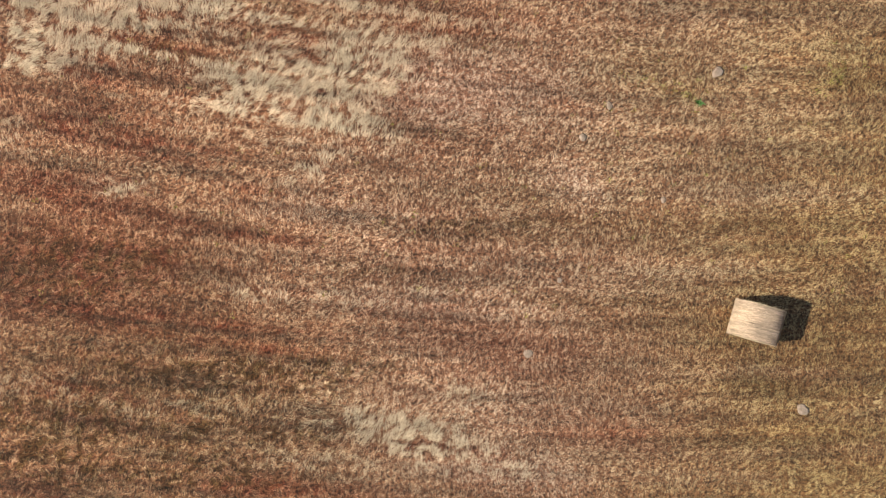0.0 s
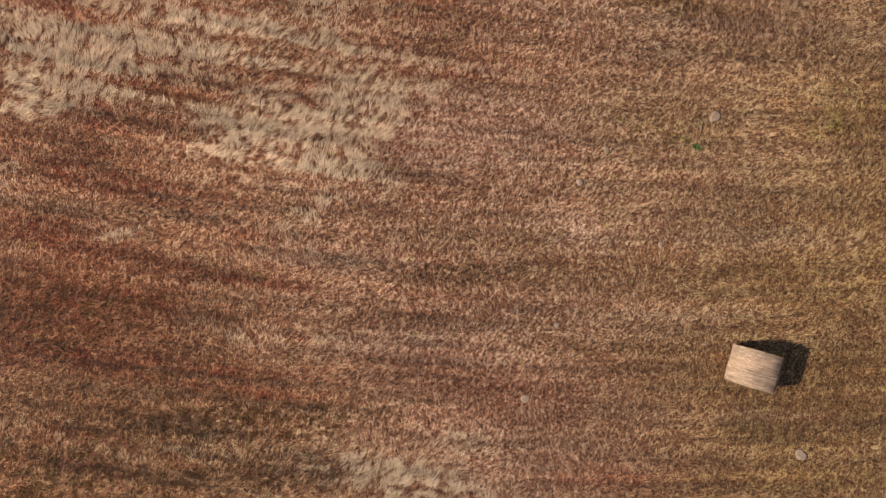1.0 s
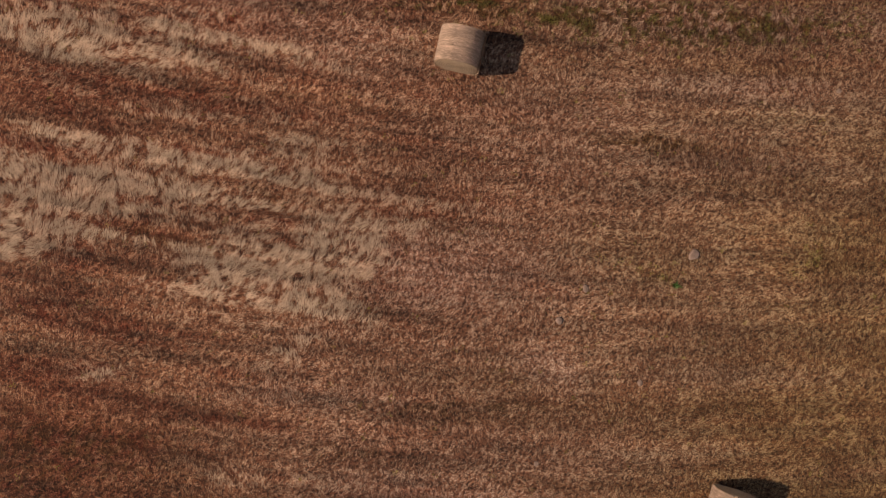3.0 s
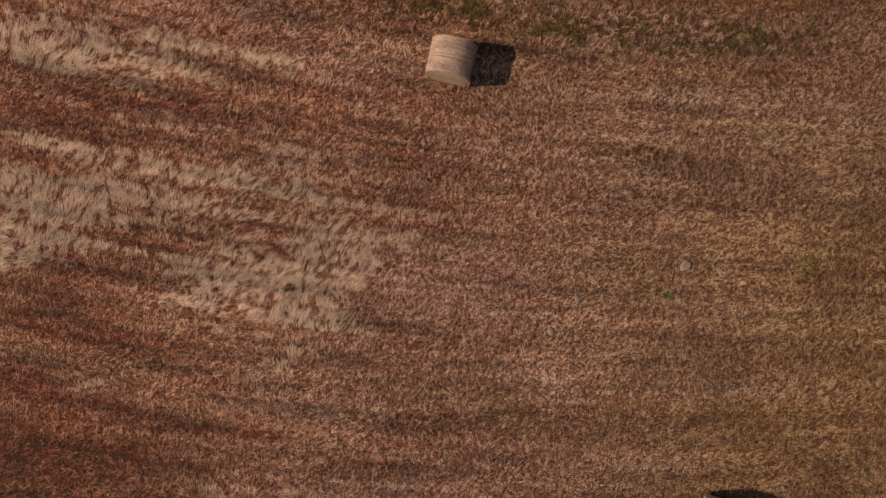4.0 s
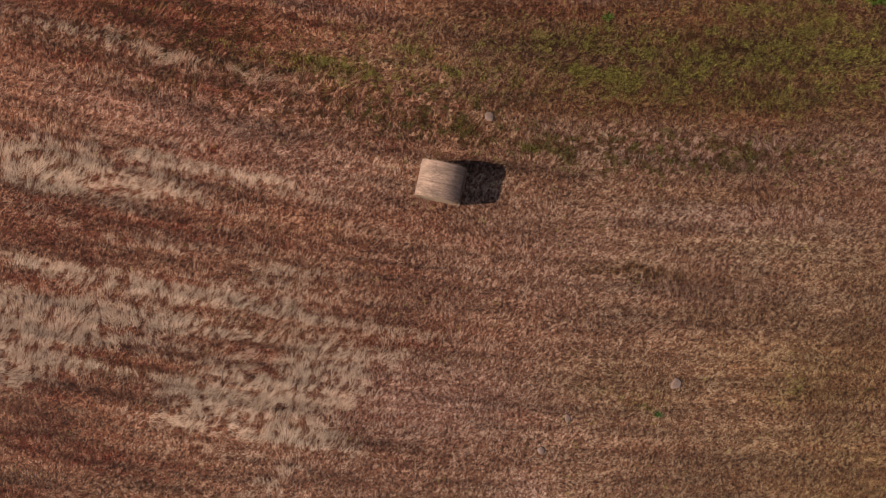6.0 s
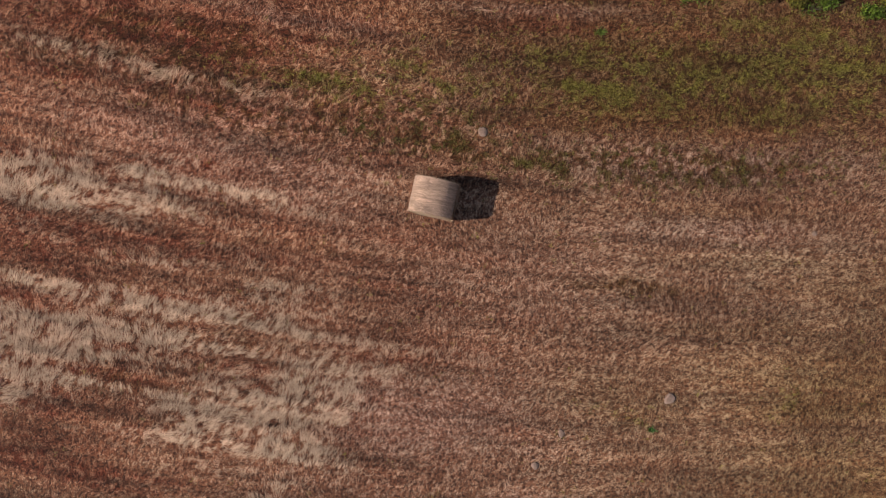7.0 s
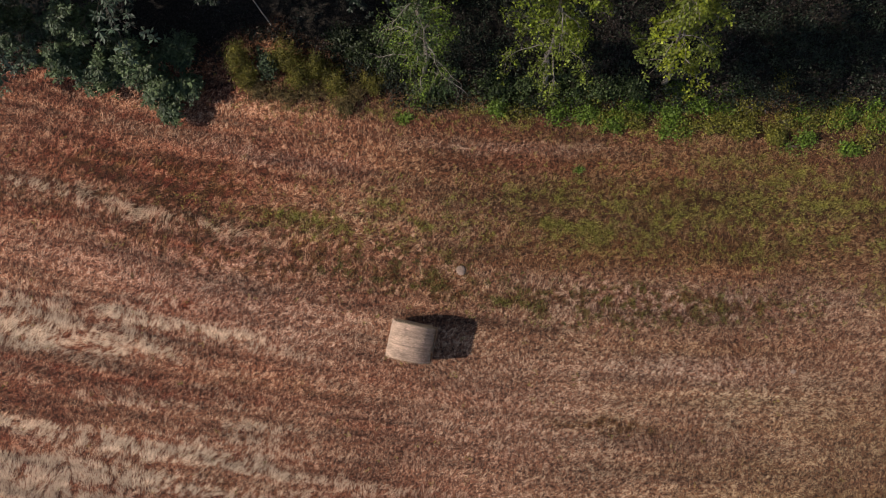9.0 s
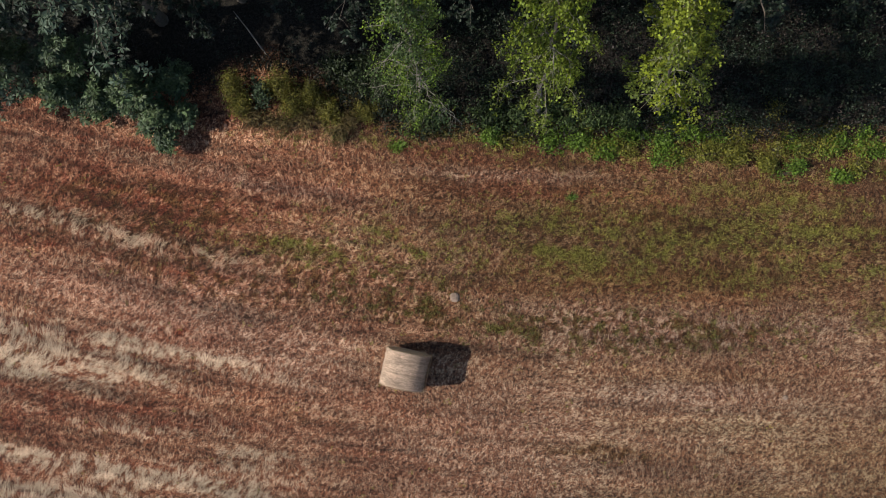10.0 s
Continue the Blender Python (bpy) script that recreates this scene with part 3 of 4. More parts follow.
# ---- round bales ----
def bale(x, y, turn, seed, label):
    """A round straw bale lying on its side, its axis along its own y."""
    r, half = 0.665, 0.53

    def girth(a):
        """A roll a little squarer than round, shaped so that sunlight reaches further across it."""
        return r * (np.abs(np.cos(a)) ** 2.5 + np.abs(np.sin(a)) ** 2.5) ** (-1 / 2.5)

    rnd = np.random.default_rng(seed)
    thing = tagged(new("hay_bale"), label, "hay bale", group="round bales in the field")
    thing.matrix_world = pose(x, y, float(ground_height(np.array([x]), np.array([y]))[0]) - 0.02, 0, 0, math.degrees(turn))
    rings, segs = 46, 96
    v = np.linspace(-half, half, rings)
    ang = np.linspace(0, 2 * np.pi, segs, endpoint=False)
    A, V = np.meshgrid(ang, v)
    groove = fbm(V * 26 + seed, np.zeros_like(V) + np.sin(A) * 1.2, seed, 2) - 0.5
    lumps = fbm(np.cos(A) * 3 + 7, np.sin(A) * 3 + V * 4, seed + 1, 3) - 0.5
    rim = np.clip((np.abs(V) / half - 0.86) / 0.14, 0, 1) ** 2
    rad = girth(A) * (1 - 0.035 * rim) + 0.05 * groove + 0.075 * lumps
    flat = np.where(np.sin(A) < -0.8, 0.985, 1.0)
    body = np.c_[(rad * np.cos(A)).ravel(), V.ravel(), (r + rad * np.sin(A) * flat).ravel()]
    i, j = np.meshgrid(np.arange(rings - 1), np.arange(segs), indexing="ij")
    a, b = (i * segs + j).ravel(), (i * segs + (j + 1) % segs).ravel()
    tone = (0.5 + 0.55 * value_noise(V * 30, A * 1.1, seed + 2) + 0.35 * (value_noise(V * 42, A * 12, seed + 3) - 0.4)).ravel()[:, None]
    roll = part("straw_roll", smooth(mesh_of("straw_roll", body, np.c_[a, b, b + segs, a + segs], np.array([0.48, 0.345, 0.24]) * tone, BALE)), thing)
    # the two coiled ends
    ends = []
    for side in (-1, 1):
        rr = np.linspace(0.0, 1.0, 26)
        RR, A2 = np.meshgrid(rr, ang, indexing="ij")
        edge = rad[0 if side < 0 else -1]
        radius = RR * edge[None, :]
        coil = np.sin((RR * 9 + A2 / (2 * np.pi)) * 2 * np.pi)
        depth = side * (half + 0.022 * (1 - RR**6) + 0.010 * coil * (RR < 0.97) + 0.03 * (fbm(radius * np.cos(A2) * 9 + 5, radius * np.sin(A2) * 9, seed + 5) - 0.5) * (RR < 0.97))
        disc = np.c_[(radius * np.cos(A2)).ravel(), depth.ravel(), (r + radius * np.sin(A2)).ravel()]
        i, j = np.meshgrid(np.arange(25), np.arange(segs), indexing="ij")
        a, b = (i * segs + j).ravel(), (i * segs + (j + 1) % segs).ravel()
        tone = (0.7 + 0.25 * coil + 0.3 * fbm(radius * np.cos(A2) * 20, radius * np.sin(A2) * 20, seed + 6)).ravel()[:, None]
        ends.append(part("coiled_end", smooth(mesh_of("coiled_end", disc, np.c_[a, b, b + segs, a + segs], np.array([0.52, 0.39, 0.25]) * tone, BALE)), thing, "rolled straw end with a spiral coil"))
    # loose stems that follow the roll, and frayed rims
    n = 9000
    aa, vv = rnd.uniform(-0.5, np.pi + 0.5, n), rnd.uniform(-half, half, n)
    ln, wd = rnd.uniform(0.05, 0.15, n), rnd.uniform(0.004, 0.009, n)
    lift = rnd.uniform(0.0, 0.03, n)
    drift = rnd.normal(0, 0.3, n)
    verts = np.empty((n, 4, 3))
    for k, (da, dv) in enumerate(((0, -0.5), (0, 0.5), (1, 0.4), (1, -0.4))):
        q = aa + da * ln / r
        w = np.clip(vv + dv * wd + da * ln * drift, -half - 0.05, half + 0.05)
        rad_k = girth(q) + 0.008 + lift * (0.4 + da)
        verts[:, k] = np.c_[rad_k * np.cos(q), w, r + rad_k * np.sin(q)]
    tint = np.array([0.62, 0.46, 0.335]) * (rnd.uniform(0.6, 1.3, n) * (0.6 + 0.6 * value_noise(vv * 30, aa * 1.1, seed + 2)))[:, None]
    part("loose_stem_layer", mesh_of("loose_stem_layer", verts.reshape(-1, 3), np.arange(n * 4).reshape(-1, 4), np.repeat(tint, 4, 0), STRAW), roll, "loose straw stems wound round the roll")["kind"] = "stuff"
    for side in (-1, 1):
        n = 900
        aa = rnd.uniform(0, 2 * np.pi, n)
        rad_k = girth(aa) * (1 - 0.06 * rnd.random(n) ** 2)
        keep = r + rad_k * np.sin(aa) > 0.05
        aa, rad_k = aa[keep], rad_k[keep]
        n = len(aa)
        root = np.c_[rad_k * np.cos(aa), np.full(n, side * (half - 0.03)), r + rad_k * np.sin(aa)]
        turn_a = aa + rnd.normal(0, 0.9, n)
        way = np.c_[np.cos(turn_a) * 0.6, side * rnd.uniform(0.2, 1.0, n), np.sin(turn_a) * 0.6]
        across = np.c_[-np.sin(aa), np.zeros(n), np.cos(aa)] * rnd.uniform(0.003, 0.006, n)[:, None]
        tips = root + way * rnd.uniform(0.03, 0.15, n)[:, None]
        verts = np.stack([root - across, root + across, tips], 1).reshape(-1, 3)
        tint = np.array([0.56, 0.43, 0.28]) * rnd.uniform(0.6, 1.25, n)[:, None]
        part("frayed_rim", mesh_of("frayed_rim", verts, np.arange(n * 3).reshape(-1, 3), np.repeat(tint, 3, 0), STRAW), ends[(side + 1) // 2], "frayed straw tips round the rim")["kind"] = "stuff"
    return thing


bale(*BALES[0], 71, "round pale straw bale lying on mown stubble")
bale(*BALES[1], 72, "round straw bale beside the green headland strip")


# ---- stones and clods ----
def stone(x, y, size, flat, seed, label, name="field_stone"):
    bm = bmesh.new()
    bmesh.ops.create_icosphere(bm, subdivisions=3, radius=1)
    off = Vector((seed * 3.1, seed * 1.7, seed))
    for v in bm.verts:
        k = 1 + 0.35 * noise.noise(v.co * 0.9 + off) + 0.14 * noise.noise(v.co * 2.7 + off)
        v.co = Vector((v.co.x * k, v.co.y * k * 0.85, v.co.z * k * flat)) * size
    me = bpy.data.meshes.new(name)
    bm.to_mesh(me)
    bm.free()
    me.materials.append(STONE)
    ob = tagged(new(name, smooth(me)), label, "stone", group="stones in the field")
    ob.matrix_world = pose(x, y, float(ground_height(np.array([x]), np.array([y]))[0]) + size * flat * 0.25, 0, 0, seed * 47)
    return ob


PALE_STONE = "pale rounded stone half sunk in the stubble"
stone(8.95, 5.65, 0.19, 0.37, 1, "grey rounded stone lying in flattened grass")
stone(5.56, 4.59, 0.12, 0.37, 2, PALE_STONE)
stone(11.61, -4.89, 0.20, 0.34, 3, "large pale stone beside a round bale")
stone(3.01, -3.13, 0.15, 0.22, 4, "flat pinkish stone sunk in the stubble")
stone(4.74, 3.60, 0.13, 0.46, 5, "dark grey stone casting a small shadow")
stone(7.25, 1.65, 0.10, 0.37, 6, PALE_STONE)
stone(3.16, 14.02, 0.17, 0.37, 7, "pale stone beside the green headland strip")
stone(13.57, 10.80, 0.09, 0.37, 8, PALE_STONE)
stone(4.00, -0.85, 0.09, 0.31, 9, PALE_STONE)


# ---- leaves ----
def leaf_cloud(rnd, centres, per, spread, size, slim, tint, tone=0.3, droop=0.0):
    """Folded leaves, each of two triangles, in a cluster round each centre."""
    i = np.repeat(np.arange(len(centres)), per)
    n = len(i)
    at = centres[i] + rnd.normal(0, 1, (n, 3)) * spread
    way = rnd.normal(0, 1, (n, 3)) + np.array([0, 0, -droop])
    way /= np.linalg.norm(way, axis=1)[:, None]
    up = np.array([0, 0, 1.0]) * 1.1 + rnd.normal(0, 0.7, (n, 3))
    side = np.cross(way, up)
    side /= np.linalg.norm(side, axis=1)[:, None] + 1e-6
    up = np.cross(side, way)
    ln = (size * rnd.uniform(0.6, 1.3, n))[:, None]
    mid = at + way * ln * 0.45
    verts = np.stack([at, mid + side * ln * slim + up * ln * 0.12, at + way * ln, mid - side * ln * slim + up * ln * 0.12], 1).reshape(-1, 3)
    k = (np.arange(n) * 4)[:, None]
    faces = np.stack([k + np.array([[0, 1, 2]]), k + np.array([[0, 2, 3]])], 1).reshape(-1, 3)
    each = tint[i] if tint.ndim == 2 else np.tile(tint, (n, 1))
    each = each * rnd.uniform(1 - tone, 1 + tone, n)[:, None] * rnd.uniform(0.8, 1.2, len(centres))[i][:, None]
    return verts, faces, np.repeat(each, 4, 0)


def whorl_cloud(rnd, centres, per, size, slim, tint, tone=0.25):
    """Star-shaped sprays: narrow leaves that spread from the end of each twig."""
    i = np.repeat(np.arange(len(centres)), per)
    n = len(i)
    turn = np.tile(np.arange(per) * 2 * np.pi / per, len(centres)) + rnd.uniform(0, 6.28, len(centres))[i] + rnd.normal(0, 0.2, n)
    tilt = rnd.normal(0, 0.35, (len(centres), 2))[i]
    dip = rnd.uniform(-0.75, 0.1, n)
    way = np.c_[np.cos(turn), np.sin(turn), dip + np.cos(turn) * tilt[:, 0] + np.sin(turn) * tilt[:, 1]]
    way /= np.linalg.norm(way, axis=1)[:, None]
    side = np.cross(way, np.array([0, 0, 1.0]) + rnd.normal(0, 0.35, (n, 3)))
    side /= np.linalg.norm(side, axis=1)[:, None] + 1e-6
    up = np.cross(side, way)
    ln = (size * rnd.uniform(0.65, 1.25, n) * rnd.uniform(0.75, 1.2, len(centres))[i])[:, None]
    at = centres[i] + way * ln * 0.08
    mid = at + way * ln * 0.55
    verts = np.stack([at, mid + side * ln * slim + up * ln * 0.06, at + way * ln, mid - side * ln * slim + up * ln * 0.06], 1).reshape(-1, 3)
    k = (np.arange(n) * 4)[:, None]
    faces = np.stack([k + np.array([[0, 1, 2]]), k + np.array([[0, 2, 3]])], 1).reshape(-1, 3)
    each = tint[i] * rnd.uniform(1 - tone, 1 + tone, n)[:, None] * rnd.uniform(0.75, 1.25, len(centres))[i][:, None]
    return verts, faces, np.repeat(each, 4, 0)


def tube(points, radii, sides=7):
    """A tapered limb along a line of points."""
    points = np.asarray(points, float)
    ways = np.gradient(points, axis=0)
    ways /= np.linalg.norm(ways, axis=1)[:, None] + 1e-9
    ref = np.array([0.31, 0.22, 0.93]) if abs(ways[0][2]) < 0.8 else np.array([0.93, 0.31, 0.2])
    s = np.cross(ways, ref)
    s /= np.linalg.norm(s, axis=1)[:, None]
    u = np.cross(ways, s)
    a = np.linspace(0, 2 * np.pi, sides, endpoint=False)
    ring = s[:, None] * np.cos(a)[None, :, None] + u[:, None] * np.sin(a)[None, :, None]
    verts = (points[:, None] + ring * np.asarray(radii)[:, None, None]).reshape(-1, 3)
    i, j = np.meshgrid(np.arange(len(points) - 1), np.arange(sides), indexing="ij")
    p, q = (i * sides + j).ravel(), (i * sides + (j + 1) % sides).ravel()
    return verts, np.c_[p, q, q + sides, p + sides]


def tree(x, y, height, reach, low, seed, bark, leaf_tint, label, limbs=16, twigs=9, clusters=5, per=7, leaf=0.09, slim=0.32, droop=0.6, sag=0.5, name="tree", girth_share=0.016, bunch=1.1, bow=(0.0, 0.0), whorls=False, ragged=0.2, shade_tint=None):
    """A tree: tapered trunk, limbs that rise and sag, twigs, and clustered leaves."""
    rnd = np.random.default_rng(seed)
    thing = tagged(new(name), label, "tree", group="trees of the wood edge")
    thing.matrix_world = pose(x, y, 0)
    lean = rnd.normal(0, 0.012, 2) * height + np.array(bow)
    t = np.linspace(0, 1, 14)
    wob = np.cumsum(rnd.normal(0, 0.05, (14, 2)), 0)
    stem = np.c_[lean[0] * t + wob[:, 0], lean[1] * t + wob[:, 1], -0.1 + t * height]
    girth = girth_share * height * (1 - 0.93 * t) + 0.01
    girth[0] *= 1.35
    part("trunk", smooth(mesh_of("trunk", *tube(stem, girth, 10), mat=bark)), thing)
    spots, mixes = [], []
    for k in range(limbs):
        h = low + (0.97 - low) * ((k + rnd.random() * 0.7) / limbs)
        base = np.array([np.interp(h, t, stem[:, c]) for c in range(3)])
        az = k * 2.4 + rnd.normal(0, 0.3)
        ln = reach * (1.0 - 0.75 * max(0, (h - low) / (1 - low)) ** 1.4) * rnd.uniform(0.95 - ragged, 0.95 + ragged)
        s = np.linspace(0, 1, 7)
        mix = rnd.random() ** 1.5
        rise = ln * (0.55 * s - sag * s**2.2) + (0.3 * h * ln * s)
        line = np.c_[base[0] + np.cos(az) * ln * s + rnd.normal(0, 0.05, 7) * s, base[1] + np.sin(az) * ln * s + rnd.normal(0, 0.05, 7) * s, base[2] + rise]
        thick = max(0.012, 0.35 * np.interp(h, t, girth)) * (1 - 0.85 * s)
        verts, faces = tube(line, thick, 6)
        all_v, all_f = [verts], [faces]
        for w in range(twigs):
            f = rnd.uniform(0.15, 1.0)
            start = np.array([np.interp(f, s, line[:, c]) for c in range(3)])
            ta = az + rnd.normal(0, 0.9)
            tl = ln * rnd.uniform(0.18, 0.42)
            tt = np.linspace(0, 1, 5)
            tw = np.c_[start[0] + np.cos(ta) * tl * tt, start[1] + np.sin(ta) * tl * tt, start[2] + tl * (0.45 * tt - (0.4 + droop) * tt**2)]
            tv, tf = tube(tw, 0.0045 * (1 - 0.6 * tt), 4)
            all_f.append(tf + sum(len(q) for q in all_v))
            all_v.append(tv)
            for c in range(clusters):
                p = rnd.uniform(0.25, 1.05)
                spots.append(start + (tw[-1] - start) * p + np.array([0, 0, tl * 0.2 * p * (1 - p)]) + rnd.normal(0, 0.10, 3))
        mixes += [mix] * (len(spots) - len(mixes))
        part("limb", mesh_of("limb", np.concatenate(all_v), np.concatenate(all_f), mat=bark), thing)
    spots, mixes = np.array(spots), np.array(mixes)[:, None]
    high = spots[:, 2] > 0.5
    spots, mixes = spots[high], mixes[high]
    # limbs blend at random towards a leaf tint that imitates shade
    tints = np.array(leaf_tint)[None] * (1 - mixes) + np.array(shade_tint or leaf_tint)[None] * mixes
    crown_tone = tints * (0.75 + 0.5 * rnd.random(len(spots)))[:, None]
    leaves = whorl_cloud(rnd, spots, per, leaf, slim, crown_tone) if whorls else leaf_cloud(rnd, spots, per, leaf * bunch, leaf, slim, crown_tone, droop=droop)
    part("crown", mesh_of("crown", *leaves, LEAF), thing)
    return thing


BIRCH = "slender pale-barked tree with yellow-green leaves at the field edge"
OAK = "broad dark green leafy tree overhanging the field edge"
BEHIND = "tree added behind the wood edge for shade, leaves tinted shade-dark"
tree(2.05, 20.15, 12.0, 1.15, 0.06, 101, PALE_BARK, (0.12, 0.18, 0.014), BIRCH, limbs=36, twigs=12, clusters=3, per=11, bunch=0.85, leaf=0.068, sag=0.8, droop=1.5, name="birch_tree", girth_share=0.0055, ragged=0.45, shade_tint=(0.045, 0.075, 0.03))
tree(5.8, 19.85, 12.0, 1.1, 0.235, 102, PALE_BARK, (0.15, 0.2, 0.014), BIRCH, limbs=34, twigs=11, clusters=3, per=12, bunch=0.8, leaf=0.074, slim=0.38, sag=0.95, droop=1.5, name="birch_tree", girth_share=0.006, bow=(-1.0, 0.0), ragged=0.4, shade_tint=(0.11, 0.145, 0.02))
tree(9.6, 20.0, 12.0, 1.2, 0.32, 103, PALE_BARK, (0.165, 0.2, 0.012), BIRCH, limbs=32, twigs=10, clusters=2, per=20, leaf=0.076, slim=0.42, sag=0.85, droop=0.9, name="birch_tree", girth_share=0.005, bow=(-2.4, 0.1), bunch=0.85, ragged=0.4, shade_tint=(0.11, 0.145, 0.024))
tree(-10.9, 21.7, 6.2, 1.9, 0.22, 104, BARK, (0.105, 0.15, 0.085), OAK, limbs=34, twigs=13, clusters=5, per=8, leaf=0.16, slim=0.19, droop=0.5, sag=0.85, name="broadleaf_tree", whorls=True, shade_tint=(0.06, 0.09, 0.06), ragged=0.3)
# set back nearly out of view, placed there to shade the wood floor
tree(-6.2, 22.9, 10.0, 2.2, 0.45, 105, BARK, (0.065, 0.10, 0.06), OAK, limbs=34, twigs=13, clusters=4, per=8, leaf=0.16, slim=0.19, droop=0.5, sag=0.95, name="broadleaf_tree", whorls=True, shade_tint=(0.035, 0.052, 0.036), ragged=0.3)
YOUNG = "young dark green tree leaning out over the stubble"
for k, (bx, by, bh, reach, low) in enumerate(((-5.75, 19.15, 0.8, 0.4, 0.4), (-5.4, 19.75, 0.9, 0.5, 0.4), (-6.1, 19.7, 1.3, 0.5, 0.3), (-7.2, 20.0, 2.0, 0.6, 0.25), (-8.55, 20.1, 2.6, 0.65, 0.22), (-5.4, 20.9, 1.1, 0.6, 0.3), (-6.4, 20.8, 2.3, 0.7, 0.25), (-7.7, 21.2, 3.8, 0.9, 0.25), (-9.8, 21.2, 4.2, 1.0, 0.25))):
    tree(bx, by, bh, reach, low, 140 + k, BARK, (0.082, 0.118, 0.044), YOUNG, limbs=17, twigs=7, clusters=4, per=8, leaf=0.13, slim=0.2, droop=0.6, sag=0.8, name="young_tree", girth_share=0.008, whorls=True, shade_tint=(0.045, 0.072, 0.034), ragged=0.35)
# mostly unseen trees added to shade the floor, shade also in their leaf tint
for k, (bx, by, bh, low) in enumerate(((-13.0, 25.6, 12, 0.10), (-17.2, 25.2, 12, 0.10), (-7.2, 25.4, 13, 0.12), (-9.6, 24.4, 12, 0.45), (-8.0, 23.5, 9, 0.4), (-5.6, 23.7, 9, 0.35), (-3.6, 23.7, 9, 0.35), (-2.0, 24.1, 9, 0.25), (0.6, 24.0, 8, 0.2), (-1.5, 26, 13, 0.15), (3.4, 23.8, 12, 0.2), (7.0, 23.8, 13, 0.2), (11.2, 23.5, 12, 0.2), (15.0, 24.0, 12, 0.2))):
    tree(bx, by, bh, 2.4, low, 110 + k, BARK, (0.015, 0.025, 0.013), BEHIND, limbs=26, twigs=11, clusters=7, per=8, leaf=0.12, slim=0.26, name="shading_tree", whorls=True)

# ---- undergrowth of the wood ----
rnd = np.random.default_rng(9)
N = 26000
x, y = rnd.uniform(-15, 19, N), rnd.uniform(19, 27, N)
depth = y - wood_edge(x)
patchy = fbm(x * 1.1, y * 1.1, 81)
keep = (depth > -0.1) & (rnd.random(N) < np.clip((patchy - 0.22) * 3, 0.1, 1) * np.where((x < 1.0) & (depth > 0.5), 0.12, 1.0))
x, y, depth, patchy = x[keep], y[keep], depth[keep], patchy[keep]
z = rnd.random(len(x)) ** 0.7 * np.clip(depth * 0.6 + 0.15, 0.1, 0.9) * (0.5 + patchy)
# these tints hold the wood's shade, deepest west of x = 1.5
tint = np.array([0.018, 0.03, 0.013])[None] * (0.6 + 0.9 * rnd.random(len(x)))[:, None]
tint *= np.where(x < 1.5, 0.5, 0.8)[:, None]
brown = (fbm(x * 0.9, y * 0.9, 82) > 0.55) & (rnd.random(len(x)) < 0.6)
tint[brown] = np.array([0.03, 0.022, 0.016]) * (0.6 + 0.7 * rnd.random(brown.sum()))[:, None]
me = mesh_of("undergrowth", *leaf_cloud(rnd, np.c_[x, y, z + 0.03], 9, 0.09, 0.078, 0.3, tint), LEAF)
tagged(new("undergrowth", me), "dense undergrowth on the wood floor, tinted dark for its shade", "undergrowth", kind="stuff")


# ---- brambles and tall weeds along the edge ----
def bush(x, y, rx, ry, h, seed, tint, label, name="bramble_bush", leaf=0.09, slim=0.34, count=320, category="bush"):
    rnd = np.random.default_rng(seed)
    thing = tagged(new(name), label, category, group="bushes of the field edge")
    thing.matrix_world = pose(x, y, 0)
    stems_v, stems_f, spots = [], [], []
    for k in range(26):
        a, f = rnd.uniform(0, 6.28), math.sqrt(rnd.random())
        ex, ey = math.cos(a) * rx * f, math.sin(a) * ry * f
        s = np.linspace(0, 1, 6)
        top = h * (1.15 - 0.75 * f * f) * rnd.uniform(0.65, 1.15)
        line = np.c_[ex * (0.25 + 0.75 * s), ey * (0.25 + 0.75 * s), top * (1.5 * s - 0.5 * s**2.5) - 0.02]
        tv, tf = tube(line, 0.008 * (1 - 0.7 * s), 4)
        stems_f.append(tf + sum(len(q) for q in stems_v))
        stems_v.append(tv)
        for c in range(count // 26):
            p = rnd.uniform(0.3, 1.0)
            spots.append(np.array([np.interp(p, s, line[:, q]) for q in range(3)]) + rnd.normal(0, 0.09, 3))
    part("stalk_tangle", mesh_of("stalk_tangle", np.concatenate(stems_v), np.concatenate(stems_f), mat=BARK), thing)
    spots = np.array(spots)
    spots[:, 2] = np.maximum(spots[:, 2], 0.04)
    tones = np.array(tint)[None] * (0.7 + 0.6 * rnd.random(len(spots)))[:, None]
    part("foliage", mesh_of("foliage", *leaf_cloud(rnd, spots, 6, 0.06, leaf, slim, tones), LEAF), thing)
    return thing


BRAMBLE = "bright green bramble bush at the sunlit wood edge"
YELLOW = "yellow-green tall weeds at the field edge"
edge_rnd = np.random.default_rng(77)
for k in range(52):
    bx = 4.6 + k * 0.255 + edge_rnd.normal(0, 0.3)
    by = 19.1 - 0.07 * (bx - 6) + edge_rnd.normal(0.05, 0.6) * (0.6 + 0.05 * (bx - 4))
    by = max(by, 18.5 - 0.11 * (bx - 8) + edge_rnd.uniform(0, 0.3))
    yellow = edge_rnd.random() < 0.45
    bush(bx, by, edge_rnd.uniform(0.25, 0.7), edge_rnd.uniform(0.15, 0.4), edge_rnd.uniform(0.12, 0.4), 200 + k, (0.15, 0.145, 0.022) if yellow else (0.10, 0.165, 0.018), YELLOW if yellow else BRAMBLE, name="tall_weed" if yellow else "bramble_bush", leaf=0.07, count=int(edge_rnd.uniform(50, 190)))
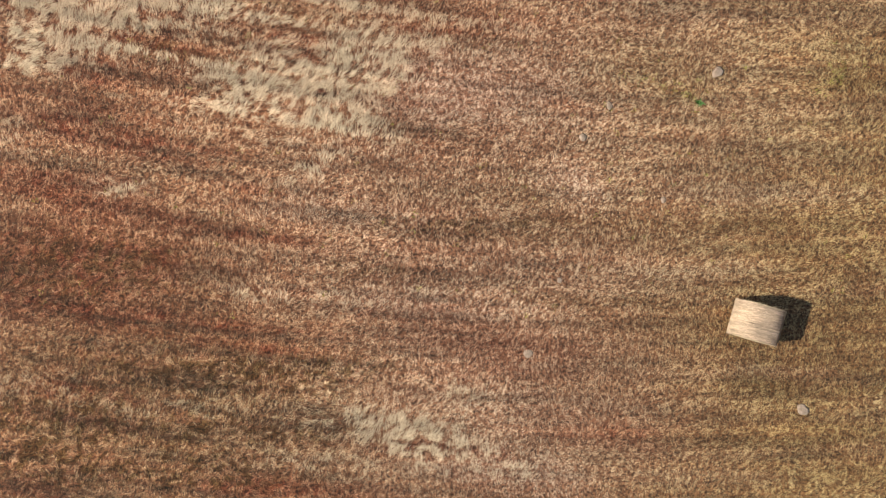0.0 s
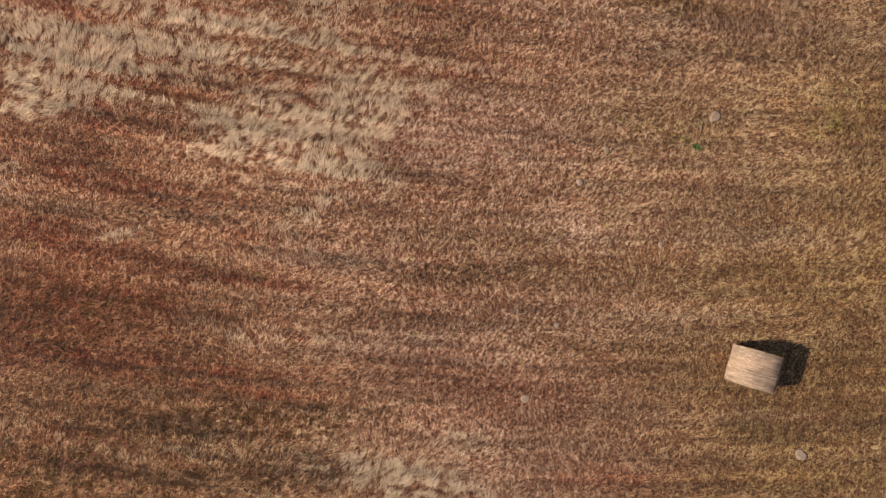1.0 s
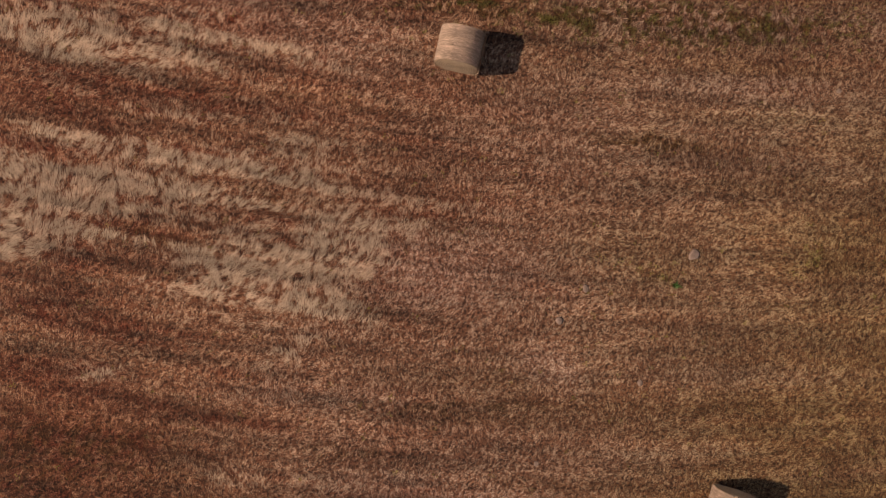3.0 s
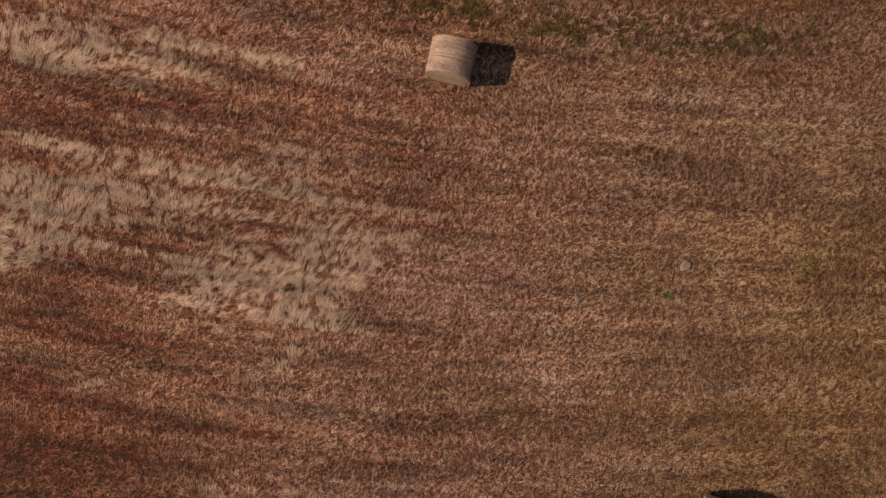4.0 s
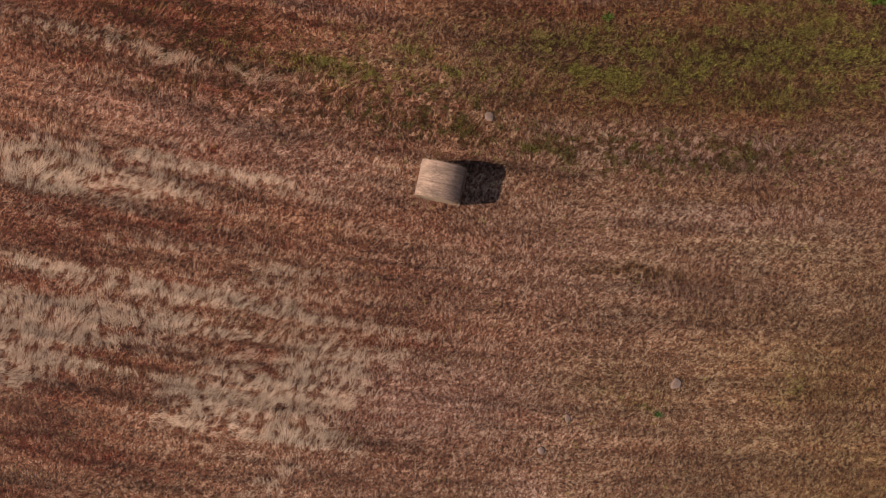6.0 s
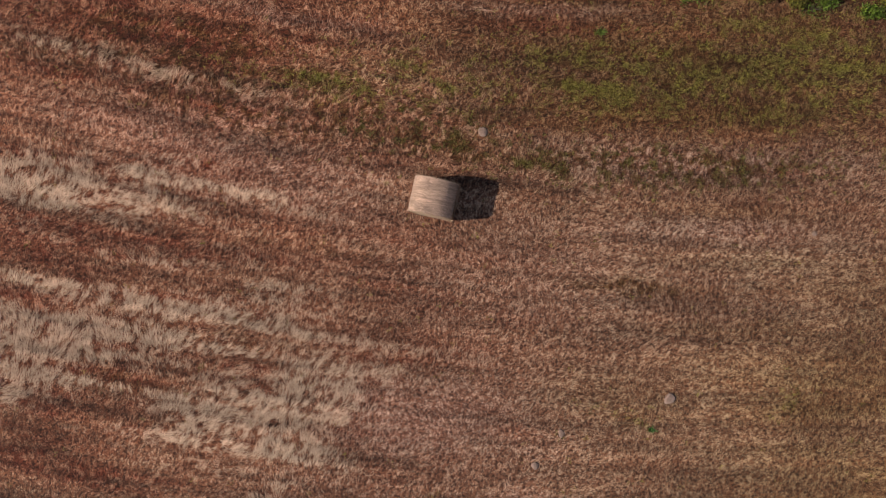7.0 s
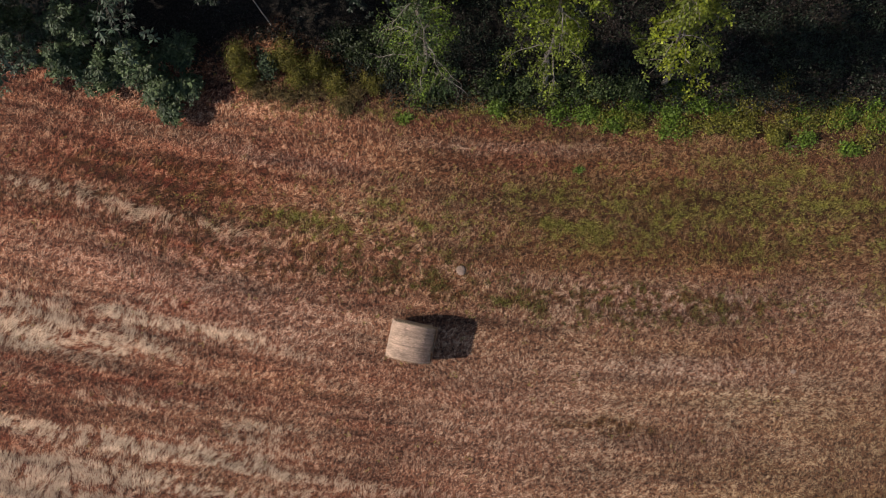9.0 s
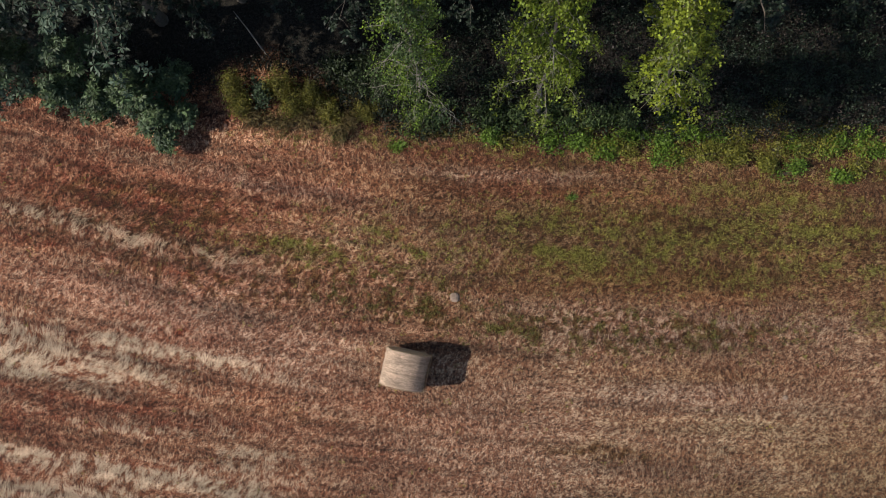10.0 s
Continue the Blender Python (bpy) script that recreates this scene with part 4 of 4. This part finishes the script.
# the four past y = 20 hide bright floor, shade put into their tint
for k, (bx, by) in enumerate(((4.2, 19.75), (5.3, 19.6), (6.4, 19.8), (7.4, 19.75), (8.4, 19.7), (2.2, 19.7), (0.2, 20.8), (1.1, 20.5), (0.7, 21.3), (-0.5, 21.2))):
    bush(bx, by, 0.7, 0.5, 0.8, 260 + k, (0.05, 0.075, 0.022) if by < 20 else (0.026, 0.038, 0.013), "dark green bush at the foot of slender trees, shade-tinted inside the wood", name="shrub", count=260)
for k, (bx, by, rx, ry, h, yellow) in enumerate(((-3.75, 20.6, 0.3, 0.6, 0.9, 1), (-3.5, 20.1, 0.35, 0.5, 0.6, 1), (-2.3, 20.75, 0.45, 0.6, 0.9, 1), (-1.9, 20.2, 0.4, 0.55, 0.7, 1), (-1.3, 20.4, 0.4, 0.5, 0.7, 1), (-3.2, 19.7, 0.5, 0.4, 0.35, 0), (-2.4, 19.6, 0.6, 0.4, 0.35, 0), (-1.5, 19.6, 0.6, 0.35, 0.35, 0), (-0.7, 19.9, 0.5, 0.5, 0.5, 1), (-0.2, 19.6, 0.5, 0.35, 0.35, 0), (0.4, 19.9, 0.5, 0.4, 0.4, 1), (-0.5, 19.2, 0.35, 0.3, 0.3, 0))):
    bush(bx, by, rx, ry, h, 230 + k, (0.165, 0.15, 0.024) if yellow else (0.17, 0.125, 0.045), "olive-yellow tall weeds in front of the dark wood" if yellow else "low brownish weeds before the dark wood", name="tall_weed", leaf=0.12, slim=0.085, count=260 if yellow else 170, category="weed")
bush(-2.85, 20.5, 0.3, 0.5, 0.6, 250, (0.05, 0.075, 0.035), "dark green bush between yellow weeds", name="shrub", count=160)


# ---- single green plants in the field ----
def plant(x, y, size, seed, tint, label):
    rnd = np.random.default_rng(seed)
    n = 150
    a, lean = rnd.uniform(0, 6.28, n), rnd.uniform(0.3, 1.3, n)
    z0 = float(ground_height(np.array([x]), np.array([y]))[0]) - 0.01
    tints = np.array(tint)[None] * rnd.uniform(0.6, 1.4, n)[:, None]
    me = mesh_of("green_plant", *blades(rnd.normal(0, size * 0.35, n), rnd.normal(0, size * 0.28, n), np.zeros(n), a, lean, size * rnd.uniform(0.25, 0.8, n), size * rnd.uniform(0.07, 0.16, n), tints, tints * 1.2), LEAF)
    ob = tagged(new("green_plant", me), label, "plant", group="single plants in the field")
    ob.matrix_world = pose(x, y, z0)


plant(8.38, 4.67, 0.16, 301, (0.05, 0.14, 0.03), "small bright green plant in dry stubble")
plant(1.36, 18.82, 0.35, 302, (0.11, 0.17, 0.02), "bright lime-green plant at the field edge")
plant(6.90, 17.18, 0.22, 303, (0.11, 0.17, 0.03), "small green plant in the reddish headland")
plant(-0.48, 19.19, 0.30, 304, (0.07, 0.13, 0.03), "green plant at the foot of the wood edge")


# ---- a dead branch leaning in the shade ----
line = np.array([(-2.7, 21.7, 0.05), (-2.9, 21.95, 0.45), (-3.15, 22.3, 0.8), (-3.5, 22.75, 1.2)])
tagged(new("dead_branch", smooth(mesh_of("dead_branch", *tube(line, np.array([0.03, 0.026, 0.02, 0.01]), 7), mat=PALE_BARK))), "thin pale dead branch leaning in the shaded wood", "branch")
